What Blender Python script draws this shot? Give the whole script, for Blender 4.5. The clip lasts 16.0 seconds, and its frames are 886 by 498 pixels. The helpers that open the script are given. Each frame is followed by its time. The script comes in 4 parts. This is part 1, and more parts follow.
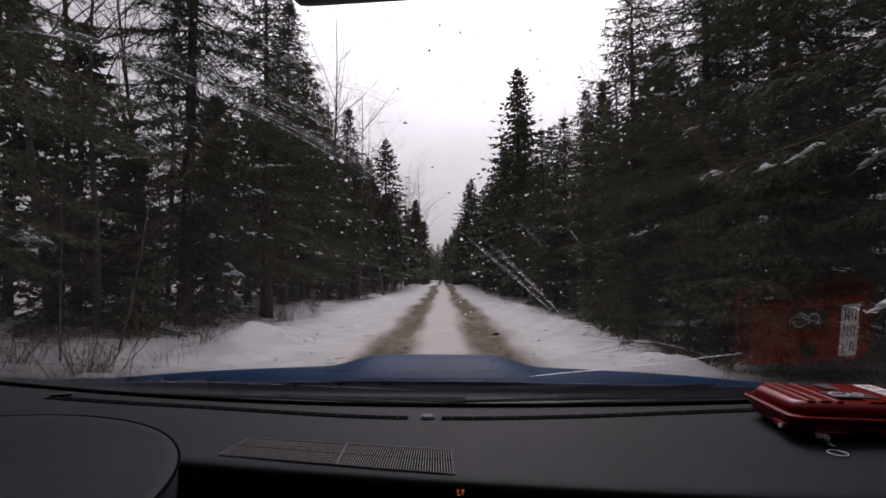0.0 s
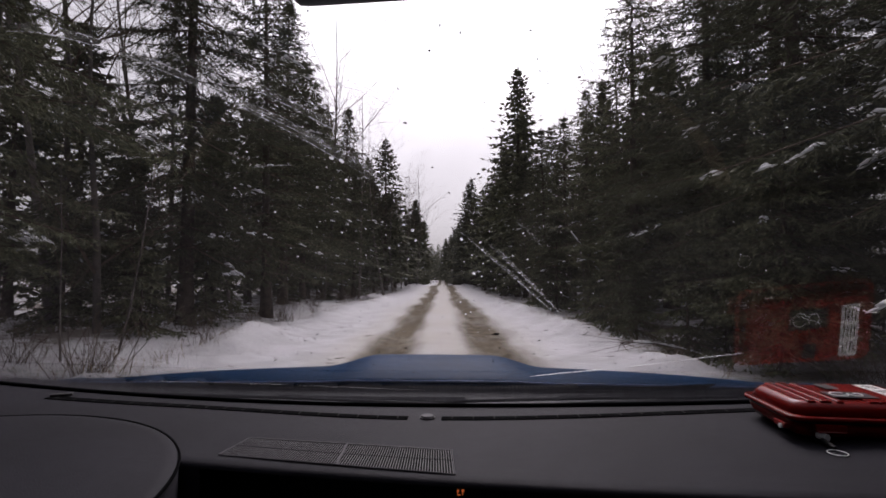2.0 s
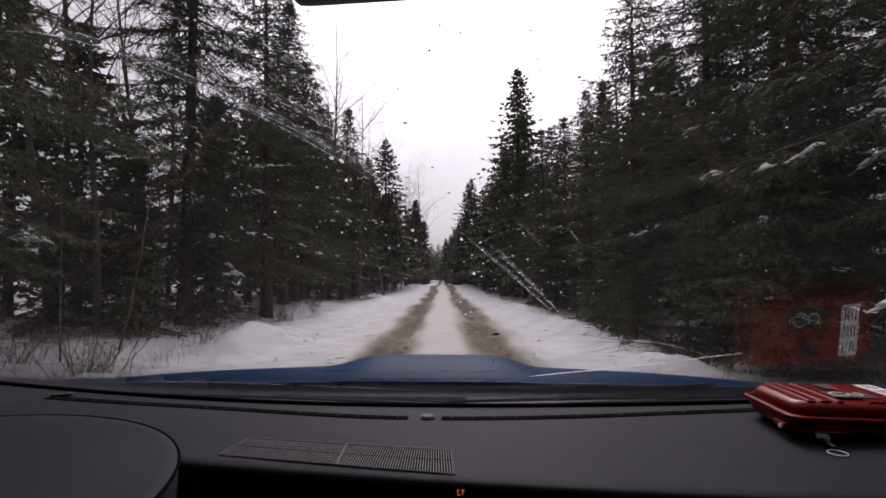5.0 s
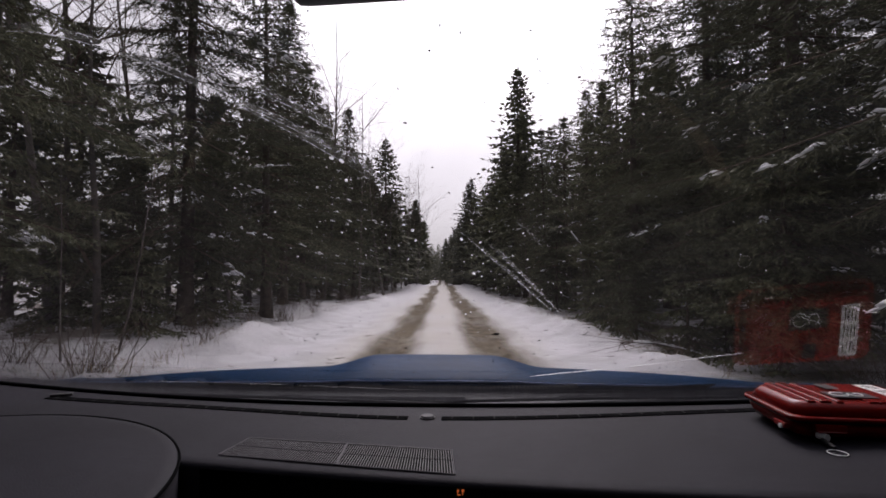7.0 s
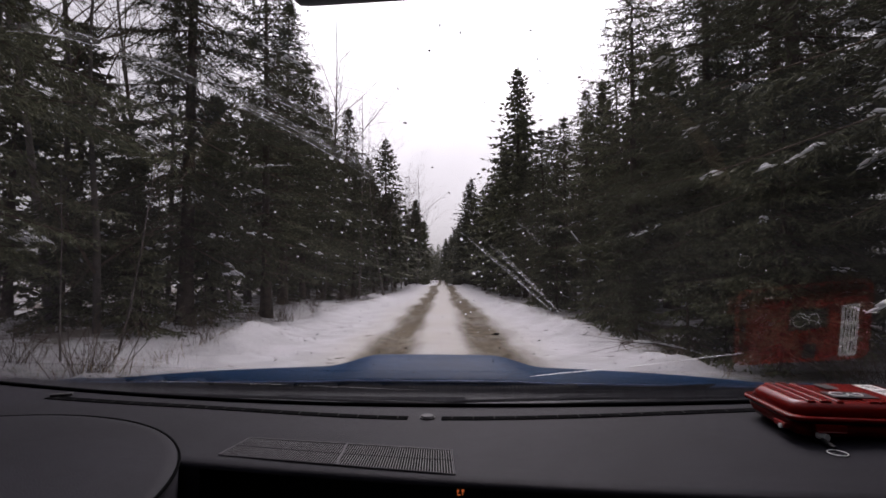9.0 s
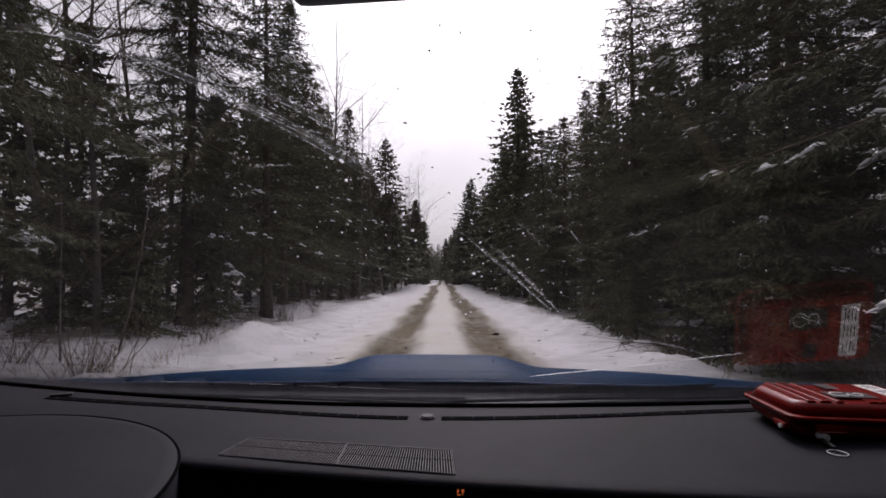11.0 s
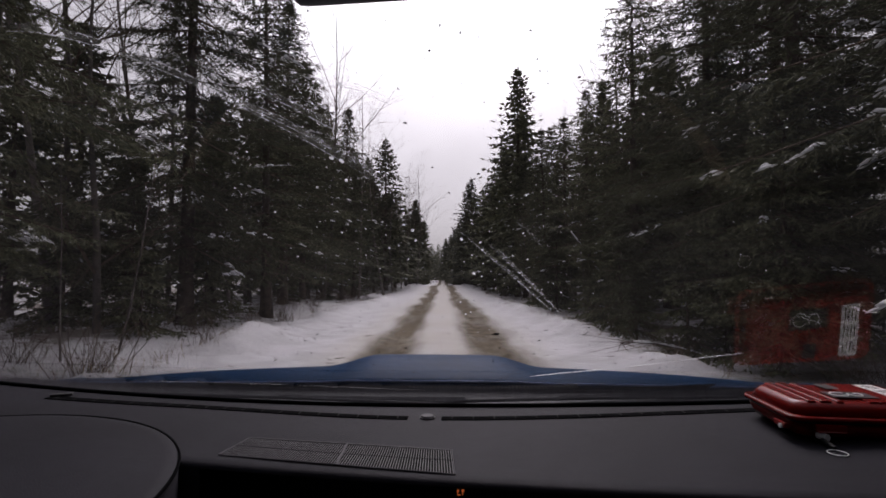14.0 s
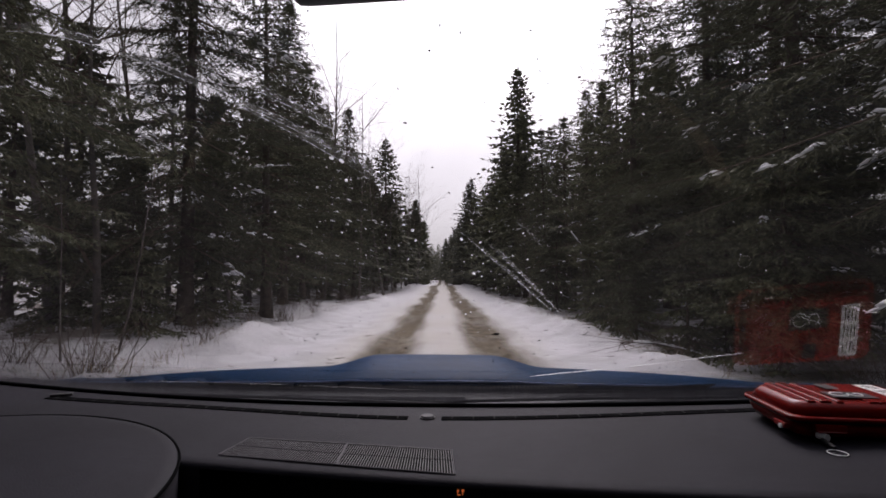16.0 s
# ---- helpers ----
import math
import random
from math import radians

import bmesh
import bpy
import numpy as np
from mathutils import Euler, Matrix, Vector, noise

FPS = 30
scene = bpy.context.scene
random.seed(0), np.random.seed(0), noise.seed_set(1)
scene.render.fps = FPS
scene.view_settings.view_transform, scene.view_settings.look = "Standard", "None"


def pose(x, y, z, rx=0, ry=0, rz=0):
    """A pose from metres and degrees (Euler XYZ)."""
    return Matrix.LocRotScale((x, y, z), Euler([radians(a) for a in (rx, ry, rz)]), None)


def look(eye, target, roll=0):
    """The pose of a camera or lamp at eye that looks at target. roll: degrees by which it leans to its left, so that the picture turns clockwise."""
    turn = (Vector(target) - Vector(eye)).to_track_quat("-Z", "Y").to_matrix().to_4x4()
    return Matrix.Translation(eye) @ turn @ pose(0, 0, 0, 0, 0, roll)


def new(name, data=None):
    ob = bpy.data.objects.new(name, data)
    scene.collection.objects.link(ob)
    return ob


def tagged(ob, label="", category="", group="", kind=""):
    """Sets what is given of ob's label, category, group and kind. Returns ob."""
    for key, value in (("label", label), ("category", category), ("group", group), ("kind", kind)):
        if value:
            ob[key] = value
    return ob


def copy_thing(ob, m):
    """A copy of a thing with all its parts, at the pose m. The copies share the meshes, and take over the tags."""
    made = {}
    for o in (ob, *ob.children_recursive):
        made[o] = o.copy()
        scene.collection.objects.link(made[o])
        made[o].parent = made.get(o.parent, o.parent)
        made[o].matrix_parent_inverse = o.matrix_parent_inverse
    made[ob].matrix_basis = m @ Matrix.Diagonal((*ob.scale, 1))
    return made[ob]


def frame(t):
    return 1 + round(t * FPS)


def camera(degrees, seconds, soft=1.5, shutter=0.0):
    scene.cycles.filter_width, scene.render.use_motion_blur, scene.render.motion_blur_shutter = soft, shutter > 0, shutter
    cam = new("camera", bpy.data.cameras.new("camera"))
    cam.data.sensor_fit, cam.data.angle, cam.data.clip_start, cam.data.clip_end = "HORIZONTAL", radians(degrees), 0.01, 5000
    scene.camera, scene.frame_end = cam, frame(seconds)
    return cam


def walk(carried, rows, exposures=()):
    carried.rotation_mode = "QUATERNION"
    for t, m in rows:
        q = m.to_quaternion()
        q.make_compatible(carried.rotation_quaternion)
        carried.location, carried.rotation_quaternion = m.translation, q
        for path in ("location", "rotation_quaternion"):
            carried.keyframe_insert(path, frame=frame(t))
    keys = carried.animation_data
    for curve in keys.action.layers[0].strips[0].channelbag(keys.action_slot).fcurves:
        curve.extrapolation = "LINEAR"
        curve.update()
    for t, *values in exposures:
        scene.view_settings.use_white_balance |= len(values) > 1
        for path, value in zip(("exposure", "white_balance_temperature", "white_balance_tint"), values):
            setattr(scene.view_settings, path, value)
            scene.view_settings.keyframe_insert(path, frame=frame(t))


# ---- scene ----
cam = camera(84.0, 16.0, soft=1.6)
EYE = (0.0, 0.0, 1.25)
walk(cam, [(t, pose(*EYE, 93.2, 0, 0)) for t in (0.0, 4.0, 8.0, 12.0, 16.0)],
     [(0.0, 0.02, 6500, 27), (1.0, 0.12, 6500, 27), (2.5, 0.30, 6500, 27), (7.0, 0.34, 6500, 27), (9.0, 0.34, 6500, 27), (12.0, 0.22, 6500, 27), (14.0, 0.04, 6500, 27), (15.0, 0.30, 6500, 27), (16.0, 0.34, 6500, 27)])

# ---- light: overcast winter day ----
world = bpy.data.worlds.new("overcast_sky")
scene.world = world
world.use_nodes = True
wn, wl = world.node_tree.nodes, world.node_tree.links
sky = wn.new("ShaderNodeTexSky")
sky.sky_type = "NISHITA"
sky.sun_disc = False
sky.sun_elevation = radians(47)
sky.sun_rotation = radians(5)
sky.air_density, sky.dust_density, sky.ozone_density = 1.0, 4.0, 1.0
grey = wn.new("ShaderNodeHueSaturation")
grey.inputs["Saturation"].default_value = 0.10
cloud = wn.new("ShaderNodeTexNoise")
cloud.inputs["Scale"].default_value = 2.2
cloud.inputs["Detail"].default_value = 5.0
cramp = wn.new("ShaderNodeMapRange")
cramp.inputs["From Min"].default_value, cramp.inputs["From Max"].default_value = 0.3, 0.7
cramp.inputs["To Min"].default_value, cramp.inputs["To Max"].default_value = 0.78, 1.06
cmul = wn.new("ShaderNodeMix")
cmul.data_type, cmul.blend_type = "RGBA", "MULTIPLY"
cmul.inputs["Factor"].default_value = 1.0
wl.new(sky.outputs["Color"], grey.inputs["Color"])
wl.new(cloud.outputs["Fac"], cramp.inputs["Value"])
wl.new(grey.outputs["Color"], cmul.inputs["A"])
wl.new(cramp.outputs["Result"], cmul.inputs["B"])
# an overcast sky is about half as bright at the horizon as overhead
wc, wsep, wz = wn.new("ShaderNodeTexCoord"), wn.new("ShaderNodeSeparateXYZ"), wn.new("ShaderNodeMapRange")
wz.inputs["From Min"].default_value, wz.inputs["From Max"].default_value = 0.0, 0.75
wz.inputs["To Min"].default_value, wz.inputs["To Max"].default_value = 0.47, 1.10
zmul = wn.new("ShaderNodeMix")
zmul.data_type, zmul.blend_type = "RGBA", "MULTIPLY"
zmul.inputs["Factor"].default_value = 1.0
wl.new(wc.outputs["Generated"], wsep.inputs[0])
wl.new(wsep.outputs["Z"], wz.inputs["Value"])
wl.new(cmul.outputs["Result"], zmul.inputs["A"])
wl.new(wz.outputs["Result"], zmul.inputs["B"])
wl.new(zmul.outputs["Result"], wn["Background"].inputs["Color"])
wn["Background"].inputs["Strength"].default_value = 0.15
sun = new("sun", bpy.data.lights.new("sun", "SUN"))
sun.data.energy, sun.data.angle, sun.data.color = 0.8, radians(25), (1.0, 0.97, 0.94)
sun.matrix_world = look((1.0, 12, 13.0), (0, 0, 0))



# ---- materials ----
def mat(name, base, rough=0.6, metal=0.0, vary=0.15, scale=8.0, bump=0.0, bump_scale=60.0, spec=0.5, rand=0.0, island=0.0, coat=0.0, trans=0.0, ior=1.45):
    """A material with two scales of colour variation, relief and per-object or per-island change."""
    m = bpy.data.materials.new(name)
    m.use_nodes = True
    n, l = m.node_tree.nodes, m.node_tree.links
    b = n["Principled BSDF"]
    b.inputs["Roughness"].default_value, b.inputs["Metallic"].default_value = rough, metal
    b.inputs["Specular IOR Level"].default_value = spec
    b.inputs["Coat Weight"].default_value = coat
    b.inputs["Transmission Weight"].default_value, b.inputs["IOR"].default_value = trans, ior
    tc = n.new("ShaderNodeTexCoord")
    total = None
    for sc, amount in ((scale, vary), (scale * 7, vary * 0.6)):
        t = n.new("ShaderNodeTexNoise")
        t.inputs["Scale"].default_value, t.inputs["Detail"].default_value = sc, 4.0
        l.new(tc.outputs["Object"], t.inputs["Vector"])
        r = n.new("ShaderNodeMapRange")
        r.inputs["From Min"].default_value, r.inputs["From Max"].default_value = 0.3, 0.7
        r.inputs["To Min"].default_value, r.inputs["To Max"].default_value = 1 - amount, 1 + amount
        l.new(t.outputs["Fac"], r.inputs["Value"])
        out = r.outputs["Result"]
        if total is not None:
            mm = n.new("ShaderNodeMath")
            mm.operation = "MULTIPLY"
            l.new(total, mm.inputs[0]), l.new(out, mm.inputs[1])
            out = mm.outputs[0]
        total = out
    for node, socket, amount in (("ShaderNodeObjectInfo", "Random", rand), ("ShaderNodeNewGeometry", "Random Per Island", island)):
        if amount:
            o = n.new(node)
            r = n.new("ShaderNodeMapRange")
            r.inputs["To Min"].default_value, r.inputs["To Max"].default_value = 1 - amount, 1 + amount
            mm = n.new("ShaderNodeMath")
            mm.operation = "MULTIPLY"
            l.new(o.outputs[socket], r.inputs["Value"])
            l.new(total, mm.inputs[0]), l.new(r.outputs["Result"], mm.inputs[1])
            total = mm.outputs[0]
    mix = n.new("ShaderNodeMix")
    mix.data_type, mix.blend_type = "RGBA", "MULTIPLY"
    mix.inputs["Factor"].default_value = 1.0
    mix.inputs["A"].default_value = (*base, 1)
    l.new(total, mix.inputs["B"])
    l.new(mix.outputs["Result"], b.inputs["Base Color"])
    if bump:
        t = n.new("ShaderNodeTexNoise")
        t.inputs["Scale"].default_value, t.inputs["Detail"].default_value = bump_scale, 3.0
        l.new(tc.outputs["Object"], t.inputs["Vector"])
        bp = n.new("ShaderNodeBump")
        bp.inputs["Strength"].default_value, bp.inputs["Distance"].default_value = bump, 0.5 / bump_scale
        l.new(t.outputs["Fac"], bp.inputs["Height"])
        l.new(bp.outputs["Normal"], b.inputs["Normal"])
    return m


M = dict(
    dash=mat("soft_dash_plastic", (0.0130, 0.0125, 0.0168), 0.62, vary=0.20, scale=9, bump=0.5, bump_scale=600, spec=0.12),
    trim=mat("grey_sensor_plastic", (0.022, 0.021, 0.025), 0.5, vary=0.1, scale=60, spec=0.3),
    black=mat("black_plastic", (0.012, 0.012, 0.013), 0.55, vary=0.15, scale=12, bump=0.1, bump_scale=300),
    cowl=mat("wet_black_cowl", (0.050, 0.050, 0.056), 0.5, vary=0.2, scale=40, bump=0.1, bump_scale=150, spec=0.25),
    # near-black that paints in the shade of slots and gaps; also the seals
    recess=mat("black_seals_and_gap_shade", (0.002, 0.002, 0.0025), 0.95, vary=0.2, scale=20, spec=0.03),
    slat=mat("grey_grille_plastic", (0.060, 0.057, 0.064), 0.6, vary=0.1, scale=30),
    seam=mat("dark_seam", (0.008, 0.008, 0.008), 0.9, vary=0.1),
    blue=mat("blue_car_paint", (0.0018, 0.034, 0.098), 0.42, 0.0, vary=0.14, scale=9, bump=0.15, bump_scale=60, coat=0.0, spec=0.04),
    lip=mat("sky_lit_blue_edge", (0.14, 0.22, 0.44), 0.3, vary=0.3, scale=25, spec=0.4),
    rubber=mat("rubber", (0.015, 0.015, 0.015), 0.8, vary=0.2),
    rim=mat("grey_alloy", (0.35, 0.35, 0.36), 0.35, 0.9),
    lining=mat("grey_headliner", (0.16, 0.155, 0.15), 0.9, vary=0.06, scale=30, bump=0.2, bump_scale=500),
    red=mat("red_case_plastic", (0.165, 0.0055, 0.0035), 0.27, vary=0.16, scale=22, bump=0.12, bump_scale=420, coat=0.0, spec=0.27),
    white=mat("white_label_paper", (0.72, 0.72, 0.70), 0.6, vary=0.05, scale=40),
    ink=mat("black_ink", (0.015, 0.015, 0.015), 0.6),
    steel=mat("polished_steel", (0.80, 0.80, 0.79), 0.35, 0.5),
    bark=mat("spruce_bark", (0.085, 0.068, 0.055), 0.95, vary=0.35, scale=6, bump=0.8, bump_scale=35, spec=0.1, rand=0.2),
    birch=mat("grey_bare_bark", (0.135, 0.12, 0.108), 0.9, vary=0.35, scale=5, bump=0.5, bump_scale=30, spec=0.15, rand=0.3),
    twig=mat("brown_twigs", (0.11, 0.085, 0.065), 0.95, vary=0.3, scale=6, spec=0.1, rand=0.25),
    needle=mat("spruce_needles", (0.108, 0.114, 0.068), 0.75, vary=0.35, scale=1.2, spec=0.2, rand=0.3, island=0.35),
    pine=mat("pine_needles", (0.110, 0.110, 0.058), 0.75, vary=0.35, scale=1.2, spec=0.2, rand=0.25, island=0.35),
    grass=mat("dry_grass", (0.28, 0.21, 0.12), 0.9, vary=0.3, scale=10, spec=0.1, island=0.4),
    dirt=mat("dirt_speck", (0.02, 0.017, 0.013), 0.9, vary=0.3, scale=50, spec=0.1),
    fresh=mat("snow_clump", (0.82, 0.83, 0.85), 0.75, vary=0.06, scale=9, bump=0.4, bump_scale=50, spec=0.2),
)


def snow_ground():
    """White snow, brown in the two wheel ruts, tan and gritty between them, with needles and twigs strewn on it."""
    m = bpy.data.materials.new("snow_with_dirty_ruts")
    m.use_nodes = True
    n, l = m.node_tree.nodes, m.node_tree.links
    b = n["Principled BSDF"]
    tc = n.new("ShaderNodeTexCoord")
    sep = n.new("ShaderNodeSeparateXYZ")
    l.new(tc.outputs["Object"], sep.inputs[0])

    def op(kind, a, b2=None, clamp=False):
        k = n.new("ShaderNodeMath")
        k.operation, k.use_clamp = kind, clamp
        for i, v in enumerate((a, b2)):
            if v is None:
                continue
            if isinstance(v, (int, float)):
                k.inputs[i].default_value = v
            else:
                l.new(v, k.inputs[i])
        return k.outputs[0]

    def rng(v, a, b2, c, d):
        k = n.new("ShaderNodeMapRange")
        k.interpolation_type = "SMOOTHSTEP"
        for name, val in (("From Min", a), ("From Max", b2), ("To Min", c), ("To Max", d)):
            k.inputs[name].default_value = val
        l.new(v, k.inputs["Value"])
        return k.outputs["Result"]

    def noise_at(scale, detail=5.0, stretch=1.0):
        mp = n.new("ShaderNodeMapping")
        mp.inputs["Scale"].default_value = (1, stretch, 1)
        l.new(tc.outputs["Object"], mp.inputs["Vector"])
        t = n.new("ShaderNodeTexNoise")
        t.inputs["Scale"].default_value, t.inputs["Detail"].default_value = scale, detail
        l.new(mp.outputs["Vector"], t.inputs["Vector"])
        return t.outputs["Fac"]

    wob = op("MULTIPLY", op("SUBTRACT", noise_at(0.5, 4, 0.25), 0.5), 0.9)
    fine = op("MULTIPLY", op("SUBTRACT", noise_at(2.6, 6, 0.13), 0.5), 0.5)
    x = op("ADD", op("ADD", sep.outputs["X"], wob), fine)
    ruts = None
    for centre, half in ((-0.94, 0.33), (0.92, 0.35)):
        d = op("ABSOLUTE", op("SUBTRACT", x, centre))
        r = rng(d, half * 0.55, half * 1.95, 1.0, 0.0)
        ruts = r if ruts is None else op("MAXIMUM", ruts, r)
    ruts = op("MULTIPLY", ruts, rng(noise_at(1.3, 6, 0.35), 0.25, 0.55, 0.80, 1.0))
    lane = rng(op("ABSOLUTE", op("ADD", x, 0.13)), 1.0, 2.3, 1.0, 0.0)
    lane = op("MULTIPLY", lane, rng(noise_at(0.9, 6, 0.4), 0.2, 0.8, 0.35, 1.0))
    specks = rng(noise_at(22.0, 3), 0.62, 0.70, 0.0, 0.85)
    specks = op("MULTIPLY", specks, rng(noise_at(0.8, 3), 0.42, 0.62, 0.0, 1.0))

    def blend(a, b2, f):
        k = n.new("ShaderNodeMix")
        k.data_type = "RGBA"
        for name, v in (("A", a), ("B", b2)):
            if isinstance(v, tuple):
                k.inputs[name].default_value = (*v, 1)
            else:
                l.new(v, k.inputs[name])
        l.new(f, k.inputs["Factor"])
        return k.outputs["Result"]

    clean = blend((0.66, 0.655, 0.67), (0.54, 0.53, 0.535), rng(noise_at(1.7, 6), 0.35, 0.65, 0.0, 1.0))
    tan = blend((0.47, 0.425, 0.365), (0.60, 0.56, 0.505), noise_at(5.0, 5, 0.5))
    mud = blend((0.080, 0.061, 0.035), (0.165, 0.132, 0.085), rng(noise_at(6.0, 6, 0.4), 0.3, 0.7, 0.0, 1.0))
    # patches of needles and bark on thin wood-floor snow, tree shade painted in
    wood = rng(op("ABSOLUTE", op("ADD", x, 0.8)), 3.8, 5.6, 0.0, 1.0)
    litter_shade = op("MULTIPLY", wood, rng(noise_at(1.6, 7), 0.40, 0.60, 0.0, 0.85))
    clean = blend(clean, (0.11, 0.085, 0.06), litter_shade)
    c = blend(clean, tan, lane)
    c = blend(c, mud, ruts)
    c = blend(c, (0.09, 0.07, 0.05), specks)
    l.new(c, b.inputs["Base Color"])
    l.new(rng(ruts, 0.0, 1.0, 0.75, 0.85), b.inputs["Roughness"])
    b.inputs["Specular IOR Level"].default_value = 0.12
    bp = n.new("ShaderNodeBump")
    bp.inputs["Strength"].default_value, bp.inputs["Distance"].default_value = 0.6, 0.04
    l.new(op("ADD", noise_at(9.0, 6), op("MULTIPLY", noise_at(40.0, 3), 0.3)), bp.inputs["Height"])
    l.new(bp.outputs["Normal"], b.inputs["Normal"])
    return m


def glass_mats():
    """The inner face of the windscreen mirrors the dashboard by Fresnel; the outer one only lets light through."""
    made = []
    for name, gloss, dirt in (("windscreen_inner_face", True, False), ("light_cutting_pane", False, False), ("dusty_windscreen_outer_face", False, True)):
        m = bpy.data.materials.new(name)
        m.use_nodes = True
        n, l = m.node_tree.nodes, m.node_tree.links
        n.remove(n["Principled BSDF"])
        tr = n.new("ShaderNodeBsdfTransparent")
        # side and rear panes get an added dark tint that dims the cabin
        tr.inputs["Color"].default_value = (0.95, 0.97, 0.97, 1) if gloss or dirt else (0.12, 0.125, 0.125, 1)
        end = tr.outputs[0]
        if gloss:
            gl = n.new("ShaderNodeBsdfGlossy")
            gl.inputs["Roughness"].default_value = 0.015
            lw, pw, fr = n.new("ShaderNodeLayerWeight"), n.new("ShaderNodeMath"), n.new("ShaderNodeMath")
            lw.inputs["Blend"].default_value = 0.5
            pw.operation, pw.inputs[1].default_value = "POWER", 5.0
            fr.operation, fr.inputs[1].default_value, fr.inputs[2].default_value = "MULTIPLY_ADD", 0.89, 0.11
            l.new(lw.outputs["Facing"], pw.inputs[0]), l.new(pw.outputs[0], fr.inputs[0])
            mx = n.new("ShaderNodeMixShader")
            l.new(fr.outputs[0], mx.inputs[0]), l.new(tr.outputs[0], mx.inputs[1]), l.new(gl.outputs[0], mx.inputs[2])
            end = mx.outputs[0]
        if dirt:
            df, mx = n.new("ShaderNodeBsdfTranslucent"), n.new("ShaderNodeMixShader")
            df.inputs["Color"].default_value = (0.85, 0.83, 0.82, 1)
            t, tc, mp, rg = n.new("ShaderNodeTexNoise"), n.new("ShaderNodeTexCoord"), n.new("ShaderNodeMapping"), n.new("ShaderNodeMapRange")
            mp.inputs["Scale"].default_value = (3, 9, 9)
            t.inputs["Scale"].default_value, t.inputs["Detail"].default_value = 1.5, 6.0
            rg.inputs["From Min"].default_value, rg.inputs["From Max"].default_value = 0.3, 0.75
            rg.inputs["To Min"].default_value, rg.inputs["To Max"].default_value = 0.0015, 0.0075
            l.new(tc.outputs["Object"], mp.inputs["Vector"]), l.new(mp.outputs["Vector"], t.inputs["Vector"]), l.new(t.outputs["Fac"], rg.inputs["Value"])
            l.new(rg.outputs["Result"], mx.inputs[0]), l.new(end, mx.inputs[1]), l.new(df.outputs[0], mx.inputs[2])
            end = mx.outputs[0]
        l.new(end, n["Material Output"].inputs["Surface"])
        made.append(m)
    return made


def film_mat(name, strength, scale, floor=0.15, back=0.5):
    """A thin smear of dried spray: mostly clear, with pale grains that scatter light."""
    m = bpy.data.materials.new(name)
    m.use_nodes = True
    n, l = m.node_tree.nodes, m.node_tree.links
    n.remove(n["Principled BSDF"])
    tr, df, mx = n.new("ShaderNodeBsdfTransparent"), n.new("ShaderNodeBsdfTranslucent"), n.new("ShaderNodeMixShader")
    d2, m2 = n.new("ShaderNodeBsdfDiffuse"), n.new("ShaderNodeMixShader")
    df.inputs["Color"].default_value = d2.inputs["Color"].default_value = (0.85, 0.86, 0.88, 1)
    m2.inputs[0].default_value = back
    t, tc = n.new("ShaderNodeTexNoise"), n.new("ShaderNodeTexCoord")
    t.inputs["Scale"].default_value, t.inputs["Detail"].default_value = scale, 4.0
    r = n.new("ShaderNodeMapRange")
    r.inputs["From Min"].default_value, r.inputs["From Max"].default_value = 0.38, 0.68
    r.inputs["To Min"].default_value, r.inputs["To Max"].default_value = strength * floor, strength
    l.new(tc.outputs["Object"], t.inputs["Vector"]), l.new(t.outputs["Fac"], r.inputs["Value"])
    l.new(df.outputs[0], m2.inputs[1]), l.new(d2.outputs[0], m2.inputs[2])
    l.new(r.outputs["Result"], mx.inputs[0]), l.new(tr.outputs[0], mx.inputs[1]), l.new(m2.outputs[0], mx.inputs[2])
    l.new(mx.outputs[0], n["Material Output"].inputs["Surface"])
    return m


def lamp_mat():
    m = bpy.data.materials.new("orange_indicator_light")
    m.use_nodes = True
    b = m.node_tree.nodes["Principled BSDF"]
    b.inputs["Base Color"].default_value = (0.8, 0.2, 0.05, 1)
    b.inputs["Emission Color"].default_value = (1.0, 0.25, 0.06, 1)
    b.inputs["Emission Strength"].default_value = 0.22
    return m


M["snow"], M["indicator"] = snow_ground(), lamp_mat()
M["glass_in"], M["glass_out"], M["glass_dirty"] = glass_mats()
M["smear"], M["scratch"] = film_mat("dried_wiper_smear", 0.62, 260), film_mat("bright_scratch", 1.0, 25, 0.85, 0.05)
M["veil"] = film_mat("thin_spray_veil", 0.085, 90)
# white scatter stands in for sky light refracted by clear drops
M["drop"] = film_mat("sky_white_water_drop", 1.0, 300, 0.6, 0.2)


# ---- mesh helpers ----
def part(name, data, material, parent=None, label="", smooth=False):
    """Links a bmesh, or (verts, faces), as one mesh object under a thing or part."""
    me = bpy.data.meshes.new(name)
    if isinstance(data, bmesh.types.BMesh):
        data.to_mesh(me)
        data.free()
    else:
        v, fc = data
        me.from_pydata([tuple(map(float, p)) for p in v], [], [tuple(map(int, q)) for q in fc])
    for k in material if isinstance(material, (list, tuple)) else (material,):
        me.materials.append(k)
    if smooth:
        me.polygons.foreach_set("use_smooth", [True] * len(me.polygons))
    ob = new(name, me)
    if parent is not None:
        ob.parent = parent
    if label:
        ob["label"] = label
    return ob


def thing(name, m, label, category, group="", kind=""):
    ob = new(name)
    ob.empty_display_size = 0.1
    ob.matrix_world = m
    return tagged(ob, label, category, group, kind)


